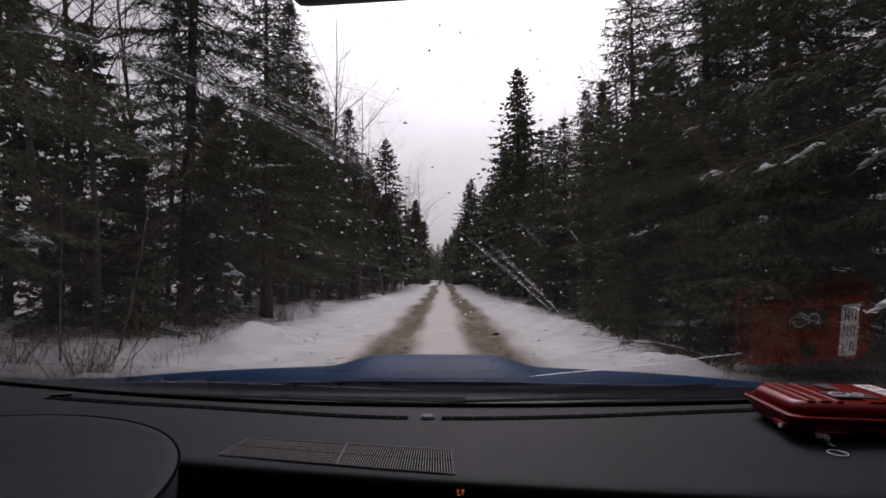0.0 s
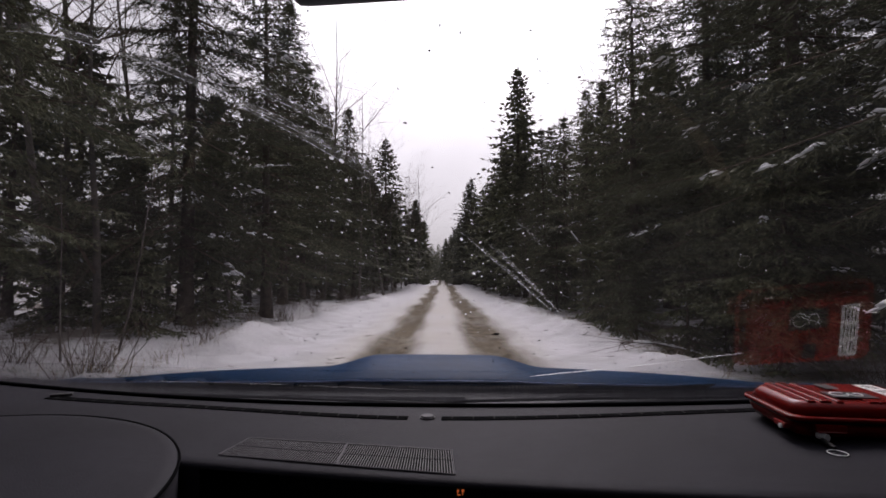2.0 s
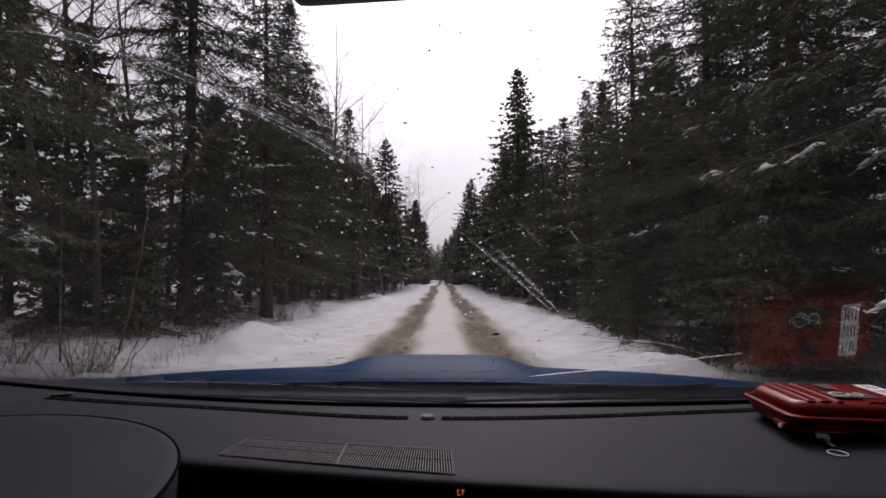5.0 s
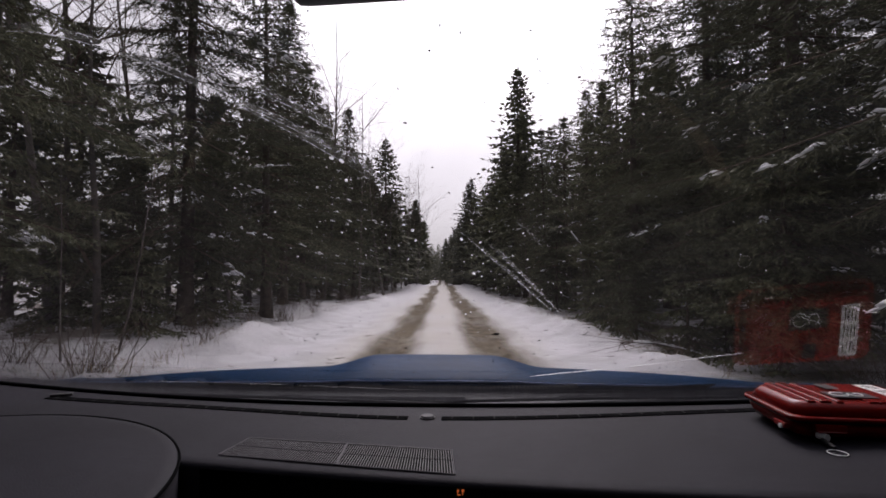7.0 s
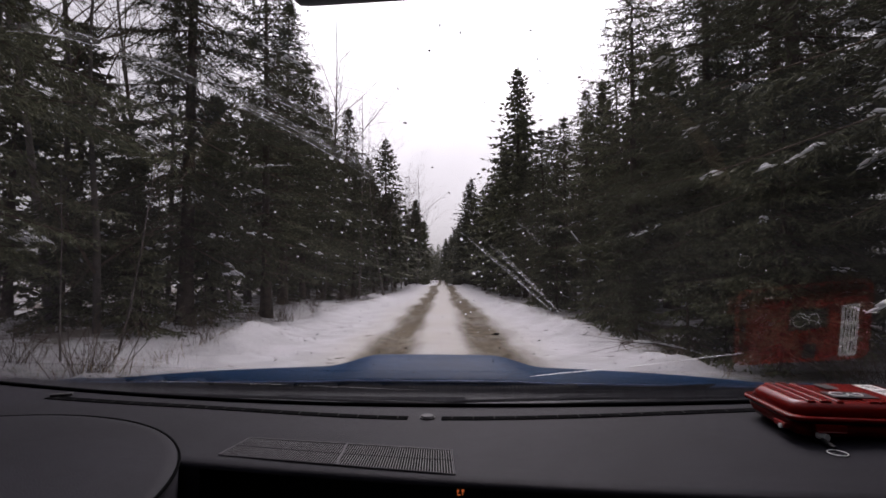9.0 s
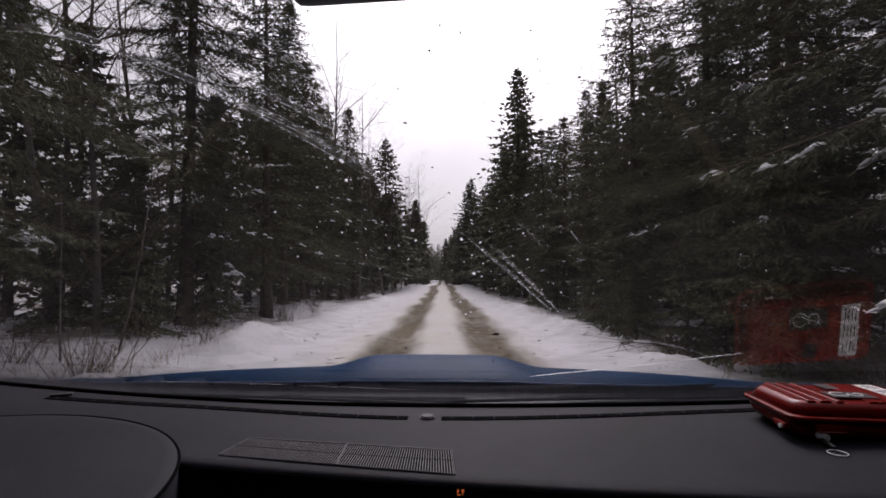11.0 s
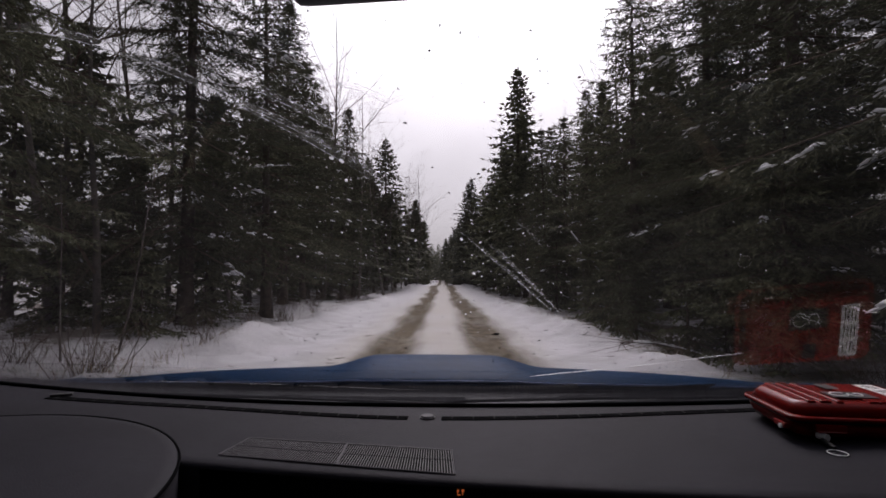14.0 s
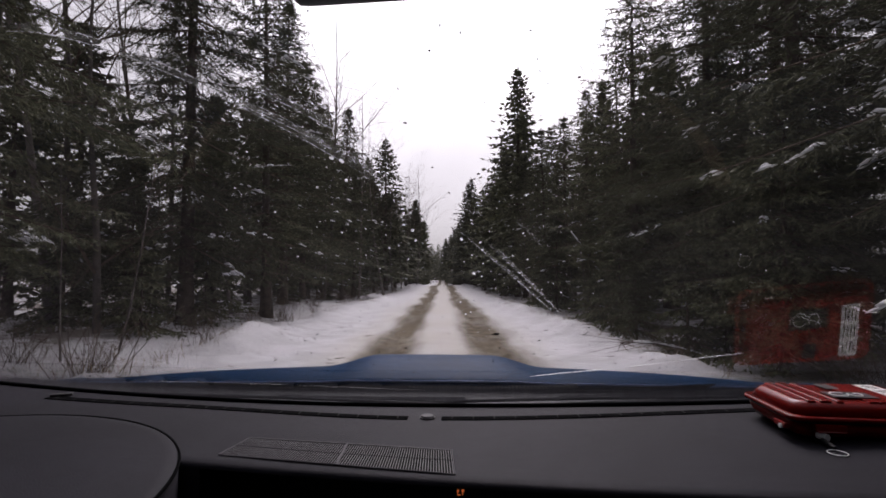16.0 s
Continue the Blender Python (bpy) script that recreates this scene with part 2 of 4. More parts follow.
def box(size, centre=(0, 0, 0), bevel=0.0, segs=2, turn=None):
    bm = bmesh.new()
    bmesh.ops.create_cube(bm, size=1.0)
    bmesh.ops.scale(bm, vec=size, verts=bm.verts)
    if bevel:
        bmesh.ops.bevel(bm, geom=bm.edges[:], offset=bevel, segments=segs, profile=0.6, affect="EDGES")
    if turn is not None:
        bmesh.ops.transform(bm, matrix=turn, verts=bm.verts)
    bmesh.ops.translate(bm, vec=centre, verts=bm.verts)
    return bm


def join(*bms):
    out = bmesh.new()
    for b in bms:
        me = bpy.data.meshes.new("tmp")
        b.to_mesh(me)
        b.free()
        out.from_mesh(me)
        bpy.data.meshes.remove(me)
    return out


def disc(radius, depth, centre=(0, 0, 0), seg=24, turn=None, r2=None):
    bm = bmesh.new()
    bmesh.ops.create_cone(bm, cap_ends=True, segments=seg, radius1=radius, radius2=radius if r2 is None else r2, depth=depth)
    if turn is not None:
        bmesh.ops.transform(bm, matrix=turn, verts=bm.verts)
    bmesh.ops.translate(bm, vec=centre, verts=bm.verts)
    return bm


def tubes(lines, sides=5, cap=True):
    """Verts and faces of tapered tubes; each line is a list of (point, radius)."""
    vs, fs = [], []
    for line in lines:
        base = len(vs)
        for i, (p, r) in enumerate(line):
            p = Vector(p)
            a = Vector(line[max(i - 1, 0)][0])
            c = Vector(line[min(i + 1, len(line) - 1)][0])
            d = (c - a).normalized()
            u = d.cross(Vector((0.31, 0.93, 0.17))).normalized()
            w = d.cross(u)
            for k in range(sides):
                t = 2 * math.pi * k / sides
                vs.append(p + (u * math.cos(t) + w * math.sin(t)) * r)
        for i in range(len(line) - 1):
            for k in range(sides):
                k2 = (k + 1) % sides
                fs.append((base + i * sides + k, base + i * sides + k2, base + (i + 1) * sides + k2, base + (i + 1) * sides + k))
        if cap:
            fs.append(tuple(base + (len(line) - 1) * sides + k for k in range(sides)))
    return vs, fs


def sheet(xs, rows, depth=0.0):
    """A grid surface: rows is a list of functions x -> (x, y, z); depth closes it below as a slab."""
    vs = [f(x) for f in rows for x in xs]
    n, m = len(xs), len(rows)
    fs = [(j * n + i, j * n + i + 1, (j + 1) * n + i + 1, (j + 1) * n + i) for j in range(m - 1) for i in range(n - 1)]
    if depth:
        k = len(vs)
        vs += [(x, y, z - depth) for x, y, z in vs]
        fs += [(k + d, k + c, k + b, k + a) for a, b, c, d in fs]
        rim = [i for i in range(n)] + [j * n + n - 1 for j in range(1, m)] + [(m - 1) * n + i for i in range(n - 2, -1, -1)] + [j * n for j in range(m - 2, 0, -1)]
        fs += [(rim[i], k + rim[i], k + rim[(i + 1) % len(rim)], rim[(i + 1) % len(rim)]) for i in range(len(rim))]
    return vs, fs


def lerp(a, b, t):
    return a + (b - a) * t


def smooth01(t):
    t = min(max(t, 0.0), 1.0)
    return t * t * (3 - 2 * t)


# ---- ground and road ----
def road_x(y):
    """The road's centre line: straight, with a faint bend far ahead."""
    return 0.0 if y < 60 else -0.00022 * (y - 60) ** 2 if y < 190 else -3.7 - 0.0572 * (y - 190)


def ground_z(x, y):
    u = x - road_x(y)
    z = 0.0
    # a shallow dip, a low crest, and a second dip behind it
    z -= 0.20 * smooth01((y - 18) / 14) * (1 - smooth01((y - 36) / 24))
    z += 0.12 * smooth01((y - 40) / 20) * (1 - smooth01((y - 64) / 24))
    z -= 0.95 * smooth01((y - 64) / 32)
    z += 0.75 * smooth01((y - 110) / 70)
    for c in (-0.94, 0.92):
        z -= 0.07 * math.exp(-((u - c) / 0.30) ** 2)
    for c, w, h in ((-3.5, 0.50, 0.26), (3.0, 0.45, 0.22)):
        lump = 0.5 + 0.9 * noise.noise((x * 0.9, y * 0.7, 3.1 + c)) + 0.5 * noise.noise((x * 2.6, y * 2.6, 9.1 + c))
        z += h * max(lump, 0.1) * math.exp(-((u - c) / w) ** 2)
    side = smooth01((abs(u) - 3.2) / 3.0)
    z += side * (0.16 + 0.22 * noise.noise((x * 0.25, y * 0.25, 7.0)) + 0.10 * noise.noise((x * 1.1, y * 1.1, 1.0)))
    z += (0.025 + 0.07 * side) * noise.noise((x * 2.3, y * 2.3, 5.0))
    z += 0.02 * max(abs(u) - 6, 0) * smooth01((abs(u) - 6) / 20)
    return z


def graded(stops):
    out = []
    for a, b, step in stops:
        n = max(int(round((b - a) / step)), 1)
        out += [a + (b - a) * i / n for i in range(n)]
    return out + [stops[-1][1]]


def build_ground():
    xs = graded([(-1500, -200, 260), (-200, -40, 32), (-40, -12, 2.5), (-12, -5, 0.35), (-5, -2, 0.14), (-2, 2, 0.16), (2, 5, 0.14), (5, 12, 0.35), (12, 40, 2.5), (40, 200, 32), (200, 1500, 260)])
    ys = graded([(-400, -40, 60), (-40, 2, 2.0), (2, 16, 0.14), (16, 34, 0.28), (34, 70, 0.7), (70, 250, 3.0), (250, 500, 30), (500, 3000, 500)])
    vs = [(x + (road_x(y) if abs(x) < 60 else 0), y, ground_z(x + (road_x(y) if abs(x) < 60 else 0), y) if abs(x) < 60 and y < 500 else -0.1) for y in ys for x in xs]
    n = len(xs)
    lane, rest = [], []
    for j in range(len(ys) - 1):
        for i in range(n - 1):
            f = (j * n + i, j * n + i + 1, (j + 1) * n + i + 1, (j + 1) * n + i)
            (lane if -2.01 < xs[i] and xs[i + 1] < 2.01 and -40 <= ys[j] < 250 else rest).append(f)
    for name, faces, label, cat in (("ground", rest, "white snow cover with low ploughed banks and strewn twigs", "ground"), ("road", lane, "snowy forest track with two brown muddy wheel ruts", "road")):
        used = sorted({k for f in faces for k in f})
        to = {k: i for i, k in enumerate(used)}
        ob = part(name, ([vs[k] for k in used], [[to[k] for k in f] for f in faces]), M["snow"], smooth=True)
        tagged(ob, label, cat, kind="structure")


build_ground()


# ---- the car: its own frame has x from its middle line, y ahead of the eye, z from the ground ----
TURN = -2.0
# wiper arcs on the glass: start, middle and end as (x, z), width of the bundle, strands in it
SMEARS = (
    ((-0.2671, 1.4172), (-0.1622, 1.3957), (-0.0132, 1.3254), 0.0042, 2),
    ((-0.1392, 1.3856), (-0.0908, 1.3687), (-0.0517, 1.3495), 0.0040, 5),
    ((-0.0675, 1.3583), (-0.0387, 1.3446), (-0.0131, 1.3262), 0.0050, 5),
    ((-0.1447, 1.4019), (-0.0891, 1.3815), (-0.0323, 1.3557), 0.0040, 3),
    ((-0.0323, 1.3557), (-0.0205, 1.3500), (-0.0092, 1.3419), 0.0030, 4),
    ((0.0504, 1.2908), (0.1041, 1.2493), (0.1677, 1.1987), 0.0030, 4),
    ((0.0773, 1.2810), (0.1223, 1.2437), (0.1850, 1.1886), 0.0034, 4),
    ((0.1020, 1.3003), (0.1192, 1.2886), (0.1360, 1.2729), 0.0020, 2),
    ((-0.1342, 1.3405), (-0.1136, 1.3414), (-0.0920, 1.3420), 0.0008, 1),
    ((-0.0394, 1.3879), (-0.0233, 1.3850), (-0.0035, 1.3779), 0.0030, 3),
)
SCRATCHES = (
    ((0.1513, 1.0960), (0.2130, 1.1050), (0.2665, 1.1116), 0.0013),
    ((0.2665, 1.1116), (0.3550, 1.1275), (0.4381, 1.1414), 0.0006),
    ((-0.2122, 1.0743), (-0.0610, 1.0684), (0.0769, 1.0623), 0.0011),
    ((-0.4818, 1.0763), (-0.3400, 1.0765), (-0.2122, 1.0743), 0.0006),
)
# the largest drops: x, z, radius
DROPS = (
    (-0.138, 1.370, 0.0013), (-0.176, 1.360, 0.0012), (-0.127, 1.366, 0.0010), (-0.059, 1.346, 0.0020), (-0.051, 1.344, 0.0019),
    (-0.051, 1.331, 0.0014), (-0.079, 1.326, 0.0012), (-0.032, 1.356, 0.0024), (-0.0525, 1.389, 0.0015), (-0.054, 1.376, 0.0014),
    (0.003, 1.291, 0.0019), (-0.005, 1.296, 0.0014), (0.005, 1.282, 0.0013), (-0.023, 1.275, 0.0013), (-0.0395, 1.388, 0.0018),
    (0.166, 1.413, 0.0022), (0.145, 1.377, 0.0021), (0.192, 1.384, 0.0013), (0.1615, 1.387, 0.0011), (0.1655, 1.355, 0.0011),
    (0.163, 1.3485, 0.0012), (0.181, 1.356, 0.0010), (0.0515, 1.283, 0.0016), (0.0705, 1.280, 0.0014), (0.073, 1.273, 0.0013),
    (0.065, 1.249, 0.0019), (0.074, 1.2456, 0.0012), (0.0745, 1.2595, 0.0012),
)
FLAKES = ((0.0965, 1.1701, 0.0034, 2.0), (0.0066, 1.3667, 0.0012, 1.8), (0.0401, 1.321, 0.0010, 1.3), (0.0261, 1.3391, 0.0010, 1.3), (0.0662, 1.3347, 0.0012, 1.5), (0.0288, 1.4027, 0.0010, 1.4), (0.0428, 1.245, 0.0012, 1.2))
car = thing("car", Matrix.Rotation(radians(TURN), 4, "Z") @ Matrix.Translation((-0.05, 0, 0)), "blue car seen from inside, parked on the snowy track", "car")
DECK = 1.04


def deck(x, z=DECK):
    """Heights in the cabin rise gently towards the doors."""
    return 1.25 - (1.25 - z) * (1 - 0.25 * x * x)


def glass_y(z, x=0.0):
    return 0.817 - (z - 1.04) / 0.746 + 0.012 * x + (0.11 * x * x if x < 0 else 0.0)


def back_edge(x):
    """The dashboard's rear brow, slanting towards the driver."""
    return 0.5225 - 0.120 * x - 0.03 * x * x


def vent_y(x):
    return 0.739 + 0.027 * smooth01(-x / 0.4) + 0.017 * smooth01(x / 0.45)


def front_edge(x):
    return glass_y(deck(x), x) - 0.006


def build_dash():
    dash = part("dashboard", sheet_dash(), M["dash"], car, "dark grey soft plastic dashboard, faintly dusty", smooth=True)
    # recess below the brow
    xs = np.linspace(-0.257, 0.86, 24)
    rows = [lambda x: (x, back_edge(x) + 0.05, deck(x) - 0.004), lambda x: (x, back_edge(x) + 0.055, deck(x) - 0.07), lambda x: (x, back_edge(x) - 0.03, deck(x) - 0.12), lambda x: (x, back_edge(x) - 0.06, deck(x) - 0.40)]
    part("console", sheet(xs, rows), M["black"], dash, "black shaded recess under the dashboard brow")
    # the recess's side wall beside the instruments, running back into the dark
    xs = np.linspace(-0.262, -0.165, 8)
    rows = [lambda x, k=k, d=d: (x, back_edge(x) + 0.004 + 0.55 * (x + 0.262) - 0.30 * d, deck(x) - 0.010 - d) for k, d in enumerate((0.0, 0.02, 0.05, 0.09, 0.14))]
    part("recess_wall", sheet(xs, rows, 0.002), M["dash"], dash, "grey side wall of the recess", smooth=True)
    # two long defroster slots: strips on the deck, their inner shade painted black
    for a, b in ((-0.60, -0.028), (0.022, 0.49)):
        xs = np.linspace(a, b, 30)
        rows = [lambda x, k=k: (x, vent_y(x) + k * 0.0085, deck(x) + 0.0012) for k in (-1, 1)]
        slot = part("defroster_slot", sheet(xs, rows, 0.001), M["recess"], dash, "narrow black defroster slot")
        n = int((b - a) / 0.03)
        fin = None
        for i in range(n):
            x = lerp(a, b, (i + 0.5) / n)
            if fin is None:
                fin = part("fin", box((0.0013, 0.013, 0.0008)), M["seam"], slot)
            else:
                fin = new("fin", fin.data)
                fin.parent = slot
            fin.location = (x, vent_y(x), deck(x) + 0.0014)
    # rubber seal between the dashboard and the glass
    seal = [((x, front_edge(x) - 0.004, deck(x) + 0.0015), 0.0042) for x in np.linspace(-0.84, 0.84, 41)]
    part("glass_seal", tubes([seal], 6), M["recess"], dash, "black rubber seal along the glass", smooth=True)
    # light sensor
    bm = join(disc(0.0118, 0.002, (0.001, 0.743, DECK + 0.0010), 28), disc(0.0105, 0.0022, (0.001, 0.743, DECK + 0.0031), 28, r2=0.0088))
    part("light_sensor", bm, M["trim"], dash, "small round grey sensor dome")
    # speaker and vent grille, slanted with the brow
    g0, g1, g2, g3 = Vector((-0.2313, 0.5742, 0)), Vector((-0.2219, 0.6352, 0)), Vector((0.0397, 0.6064, 0)), Vector((0.0445, 0.5337, 0))

    def at(u, v, up):
        p = g0.lerp(g3, u).lerp(g1.lerp(g2, u), v)
        return Vector((p.x, p.y, deck(p.x) + up))

    # flat bed under the ribs, the shade of the openings put in its colour
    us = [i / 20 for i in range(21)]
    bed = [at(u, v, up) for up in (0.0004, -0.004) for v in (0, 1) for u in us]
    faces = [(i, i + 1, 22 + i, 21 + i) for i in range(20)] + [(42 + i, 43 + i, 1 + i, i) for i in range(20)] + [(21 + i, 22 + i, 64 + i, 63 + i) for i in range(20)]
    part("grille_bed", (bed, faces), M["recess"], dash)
    vs, fs = [], []
    n = 90
    for i in range(n):
        for v0, v1 in ((0.02, 0.52), (0.56, 0.98)):
            u0, u1 = (i + 0.20) / n, (i + 0.56) / n
            k = len(vs)
            vs += [at(u, v, 0.0008) for u, v in ((u0, v0), (u1, v0), (u1, v1), (u0, v1))] + [at(u, v, 0.0) for u, v in ((u0, v0), (u1, v0), (u1, v1), (u0, v1))]
            fs += [(k, k + 1, k + 2, k + 3), (k, k + 4, k + 5, k + 1), (k + 1, k + 5, k + 6, k + 2), (k + 2, k + 6, k + 7, k + 3), (k + 3, k + 7, k + 4, k)]
    tagged(part("grille_slats", (vs, fs), M["slat"], dash, "fine grey ribs of the speaker grille"), kind="stuff")
    a, b = at(0.520, 0, 0.0012), at(0.500, 1, 0.0012)
    part("grille_divider", tubes([[(a, 0.0015), (b, 0.0015)]], 6), M["slat"], dash)
    rim = [at(u, v, 0.0006) for u, v in ((0, 0), (1, 0), (1, 1), (0, 1), (0, 0))]
    part("grille_rim", tubes([[(a, 0.0008), (b, 0.0008)] for a, b in zip(rim, rim[1:])], 5), M["slat"], dash)
    # cover over the instruments, an oval panel with a dark gap round it
    cx, cy, ra, rb, foot = -0.475, 0.407, 0.246, 0.280, 0.33
    legs = [(cx + ra + 0.004, foot), (cx + ra + 0.002, 0.37)]
    arch = [(cx + ra * math.cos(t), cy + rb * math.sin(t)) for t in np.linspace(0, math.pi, 40)]
    rim = legs + arch + [(2 * cx - x, y) for x, y in reversed(legs)]
    n = len(rim)
    vs = []
    for k, up in ((1.0, 0.0010), (0.985, 0.0030), (0.95, 0.0045), (0.6, 0.007), (0.0, 0.008)):
        vs += [(cx + (x - cx) * k, foot + (y - foot) * k, deck(cx + (x - cx) * k) + up) for x, y in rim]
    m = len(vs)
    vs += [(x, y, z - 0.25) for x, y, z in vs[:n]]
    fs = [(j * n + i, j * n + i + 1, (j + 1) * n + i + 1, (j + 1) * n + i) for j in range(4) for i in range(n - 1)]
    fs += [(m + i, m + i + 1, i + 1, i) for i in range(n - 1)] + [(0, m, m + n - 1, n - 1)]
    cover = part("instrument_cover", (vs, fs), M["dash"], dash, "smooth arched cover over the instruments", smooth=True)
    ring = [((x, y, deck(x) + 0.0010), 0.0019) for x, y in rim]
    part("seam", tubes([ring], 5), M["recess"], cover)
    # small trim wedge at the end of the slot
    part("trim_clip", box((0.030, 0.010, 0.004), (-0.588, 0.778, deck(0.588) + 0.003), 0.0015, turn=pose(0, 0, 0, 0, 0, 25)), M["black"], dash)
    # orange passenger lamp in the recess: a disc and a few strokes
    x0, z0 = 0.05, deck(0) - 0.0320
    y0 = back_edge(x0) + 0.0495
    flat = Matrix.Rotation(radians(90), 4, "X")
    strokes = [disc(0.0013, 0.001, (x0 - 0.0030, y0, z0 + 0.0022), 10, flat), box((0.0009, 0.001, 0.0036), (x0 - 0.0034, y0, z0 - 0.0010)), box((0.0030, 0.001, 0.0009), (x0 - 0.0012, y0, z0 - 0.0024)), box((0.0009, 0.001, 0.0030), (x0 + 0.0022, y0, z0 - 0.0012)), disc(0.0016, 0.001, (x0 + 0.0025, y0, z0 + 0.0022), 12, flat)]
    part("indicator_lamp", join(*strokes), M["indicator"], dash, "glowing orange warning symbol")


def sheet_dash():
    xs = np.linspace(-0.88, 0.88, 89)
    rows = [lambda x: (x, back_edge(x) + 0.001, deck(x) - 0.42), lambda x: (x, back_edge(x) + 0.001, deck(x) - 0.0065), lambda x: (x, back_edge(x) + 0.002, deck(x) - 0.0035), lambda x: (x, back_edge(x) + 0.006, deck(x) - 0.0008)]
    rows += [lambda x, t=t: (x, lerp(back_edge(x) + 0.018, front_edge(x), t), deck(x)) for t in np.linspace(0, 1, 16)]
    rows += [lambda x: (x, front_edge(x) + 0.003, deck(x) - 0.002), lambda x: (x, front_edge(x) + 0.005, deck(x) - 0.008), lambda x: (x, front_edge(x) + 0.006, deck(x) - 0.06)]
    vs, fs = sheet(xs, rows)
    # the recess stays open: leave out the drop below the brow there
    n = len(xs)
    keep = [f for f in fs if not (f[0] // n < 1 and -0.260 < vs[f[0]][0])]
    return vs, keep


def hood_z(x, y):
    """Bonnet: nearly level behind, falling ahead and to the wings, with the air scoop's swell in the middle."""
    u = abs(x + 0.016)
    wing = max(u - 0.2, 0.0)
    z = 1.0097 - 0.0106 * wing - 0.0129 * wing * wing
    z += 0.012 * smooth01((y - 1.02) / 0.2)
    fall = max(y - max(1.28 - 0.258 * u * u, 1.12), 0.0)
    z -= 0.24 * fall * fall + 0.184 * fall
    scoop = smooth01((0.281 - u) / 0.143) * smooth01((y - 1.05) / 0.22) * (1 - smooth01((y - 1.42) / 0.10))
    return z + 0.0278 * scoop


def build_body():
    xs = np.linspace(-0.92, 0.92, 139)
    rows = [lambda x, y=y: (x, y + 0.03 * (x / 0.8) ** 2 * (1 - smooth01((y - 1.3) / 0.3)), hood_z(x, y)) for y in np.linspace(1.10, 2.12, 52)]
    rows += [lambda x: (x, 2.15 - 0.16 * (x / 0.8) ** 2, hood_z(x, 2.12) - 0.05)]
    hood = part("hood", sheet(xs, rows, 0.012), M["blue"], car, "glossy dark blue bonnet with a raised air scoop", smooth=True)
    # paler blue on the lip paints in the sky light caught along the edge
    lip = [((x, 1.099 + 0.03 * (x / 0.8) ** 2, hood_z(x, 1.10) + 0.0015), 0.0024) for x in np.linspace(-0.91, 0.91, 60)]
    part("hood_lip", tubes([lip], 6), M["lip"], hood, "rear edge of the bonnet, its sky highlight painted pale", smooth=True)
    part("scoop_mouth", box((0.42, 0.03, 0.035), (0, 1.52, 0.955), 0.008), M["recess"], hood)
    # wings, doors and tail as a plain shell below the windows
    for s in (-1, 1):
        prof = [(2.10, 0.70), (1.75, 0.80), (1.4, 0.90), (1.14, 0.97), (0.9, 0.97), (-0.2, 0.95), (-1.4, 0.97), (-2.2, 0.95)]
        vs, fs = [], []
        for y, z in prof:
            w = 0.925
            vs += [(s * 0.915, y, hood_z(0.915, y) - 0.006 if y > 1.05 else z - 0.005), (s * w, y, z - 0.06), (s * (w + 0.01), y, 0.55), (s * (w - 0.04), y, 0.25)]
        for i in range(len(prof) - 1):
            for k in range(3):
                fs.append((i * 4 + k, i * 4 + k + 1, i * 4 + k + 5, i * 4 + k + 4))
        part("side_body", (vs, fs), M["blue"], car, smooth=True)
        # pillars
        for name, a, b, rad in (("windscreen_pillar", (0.93, 0.90, 1.00), (0.66, 0.24, 1.45), 0.032), ("middle_pillar", (0.82, -0.35, 0.95), (0.62, -0.40, 1.46), 0.04), ("rear_pillar", (0.78, -1.75, 0.95), (0.58, -1.05, 1.45), 0.06)):
            part(name, tubes([[((s * a[0], a[1], a[2]), rad), ((s * b[0], b[1], b[2]), rad)]], 8), M["black"], car)
        for y in (1.55, -1.12):
            wheel = part("wheel", disc(0.20, 0.19, (s * 0.76, y, 0.315), 24, Matrix.Rotation(radians(90), 4, "Y")), M["rim"], car)
            bm = bmesh.new()
            ring = [bm.verts.new((s * 0.76 + dx, y + rr * math.cos(t), 0.315 + rr * math.sin(t))) for t in (2 * math.pi * i / 32 for i in range(32)) for dx, rr in ((-0.11, 0.20), (-0.11, 0.30), (-0.08, 0.33), (0.08, 0.33), (0.11, 0.30), (0.11, 0.20))]
            for i in range(32):
                for k in range(6):
                    j = (i + 1) % 32
                    bm.faces.new((ring[i * 6 + k], ring[i * 6 + (k + 1) % 6], ring[j * 6 + (k + 1) % 6], ring[j * 6 + k]))
            part("tyre", bm, M["rubber"], wheel)
    part("front_bumper", box((1.68, 0.22, 0.42), (0, 2.10, 0.45), 0.06, 3), M["blue"], car)
    part("rear_body", box((1.70, 0.50, 0.60), (0, -2.0, 0.66), 0.08, 3), M["blue"], car)
    part("cabin_floor", box((1.60, 3.2, 0.06), (0, -0.35, 0.28)), M["black"], car)
    part("bulkhead", box((1.60, 0.04, 0.62), (0, 1.0, 0.62)), M["black"], car)
    rows = [(lambda x, y=y, z=z, w=w: (x * w, y, z - 0.05 * x * x)) for y, z, w in ((0.30, 1.475, 1.0), (0.1, 1.495, 1.0), (-0.4, 1.505, 1.0), (-0.9, 1.48, 0.97), (-1.15, 1.44, 0.92))]
    roof = part("roof", sheet(np.linspace(-0.66, 0.66, 15), rows, 0.02), M["blue"], car, smooth=True)
    part("headliner", sheet(np.linspace(-0.64, 0.64, 15), [(lambda x, y=y, z=z, w=w: (x * w, y, z - 0.028 - 0.05 * x * x)) for y, z, w in ((0.28, 1.475, 1.0), (0.1, 1.495, 1.0), (-0.4, 1.505, 1.0), (-0.9, 1.48, 0.97), (-1.1, 1.445, 0.92))], 0.006), M["lining"], roof, "grey cloth headliner")
    # cowl between glass and bonnet, with its drain slots
    xs = np.linspace(-0.84, 0.84, 43)
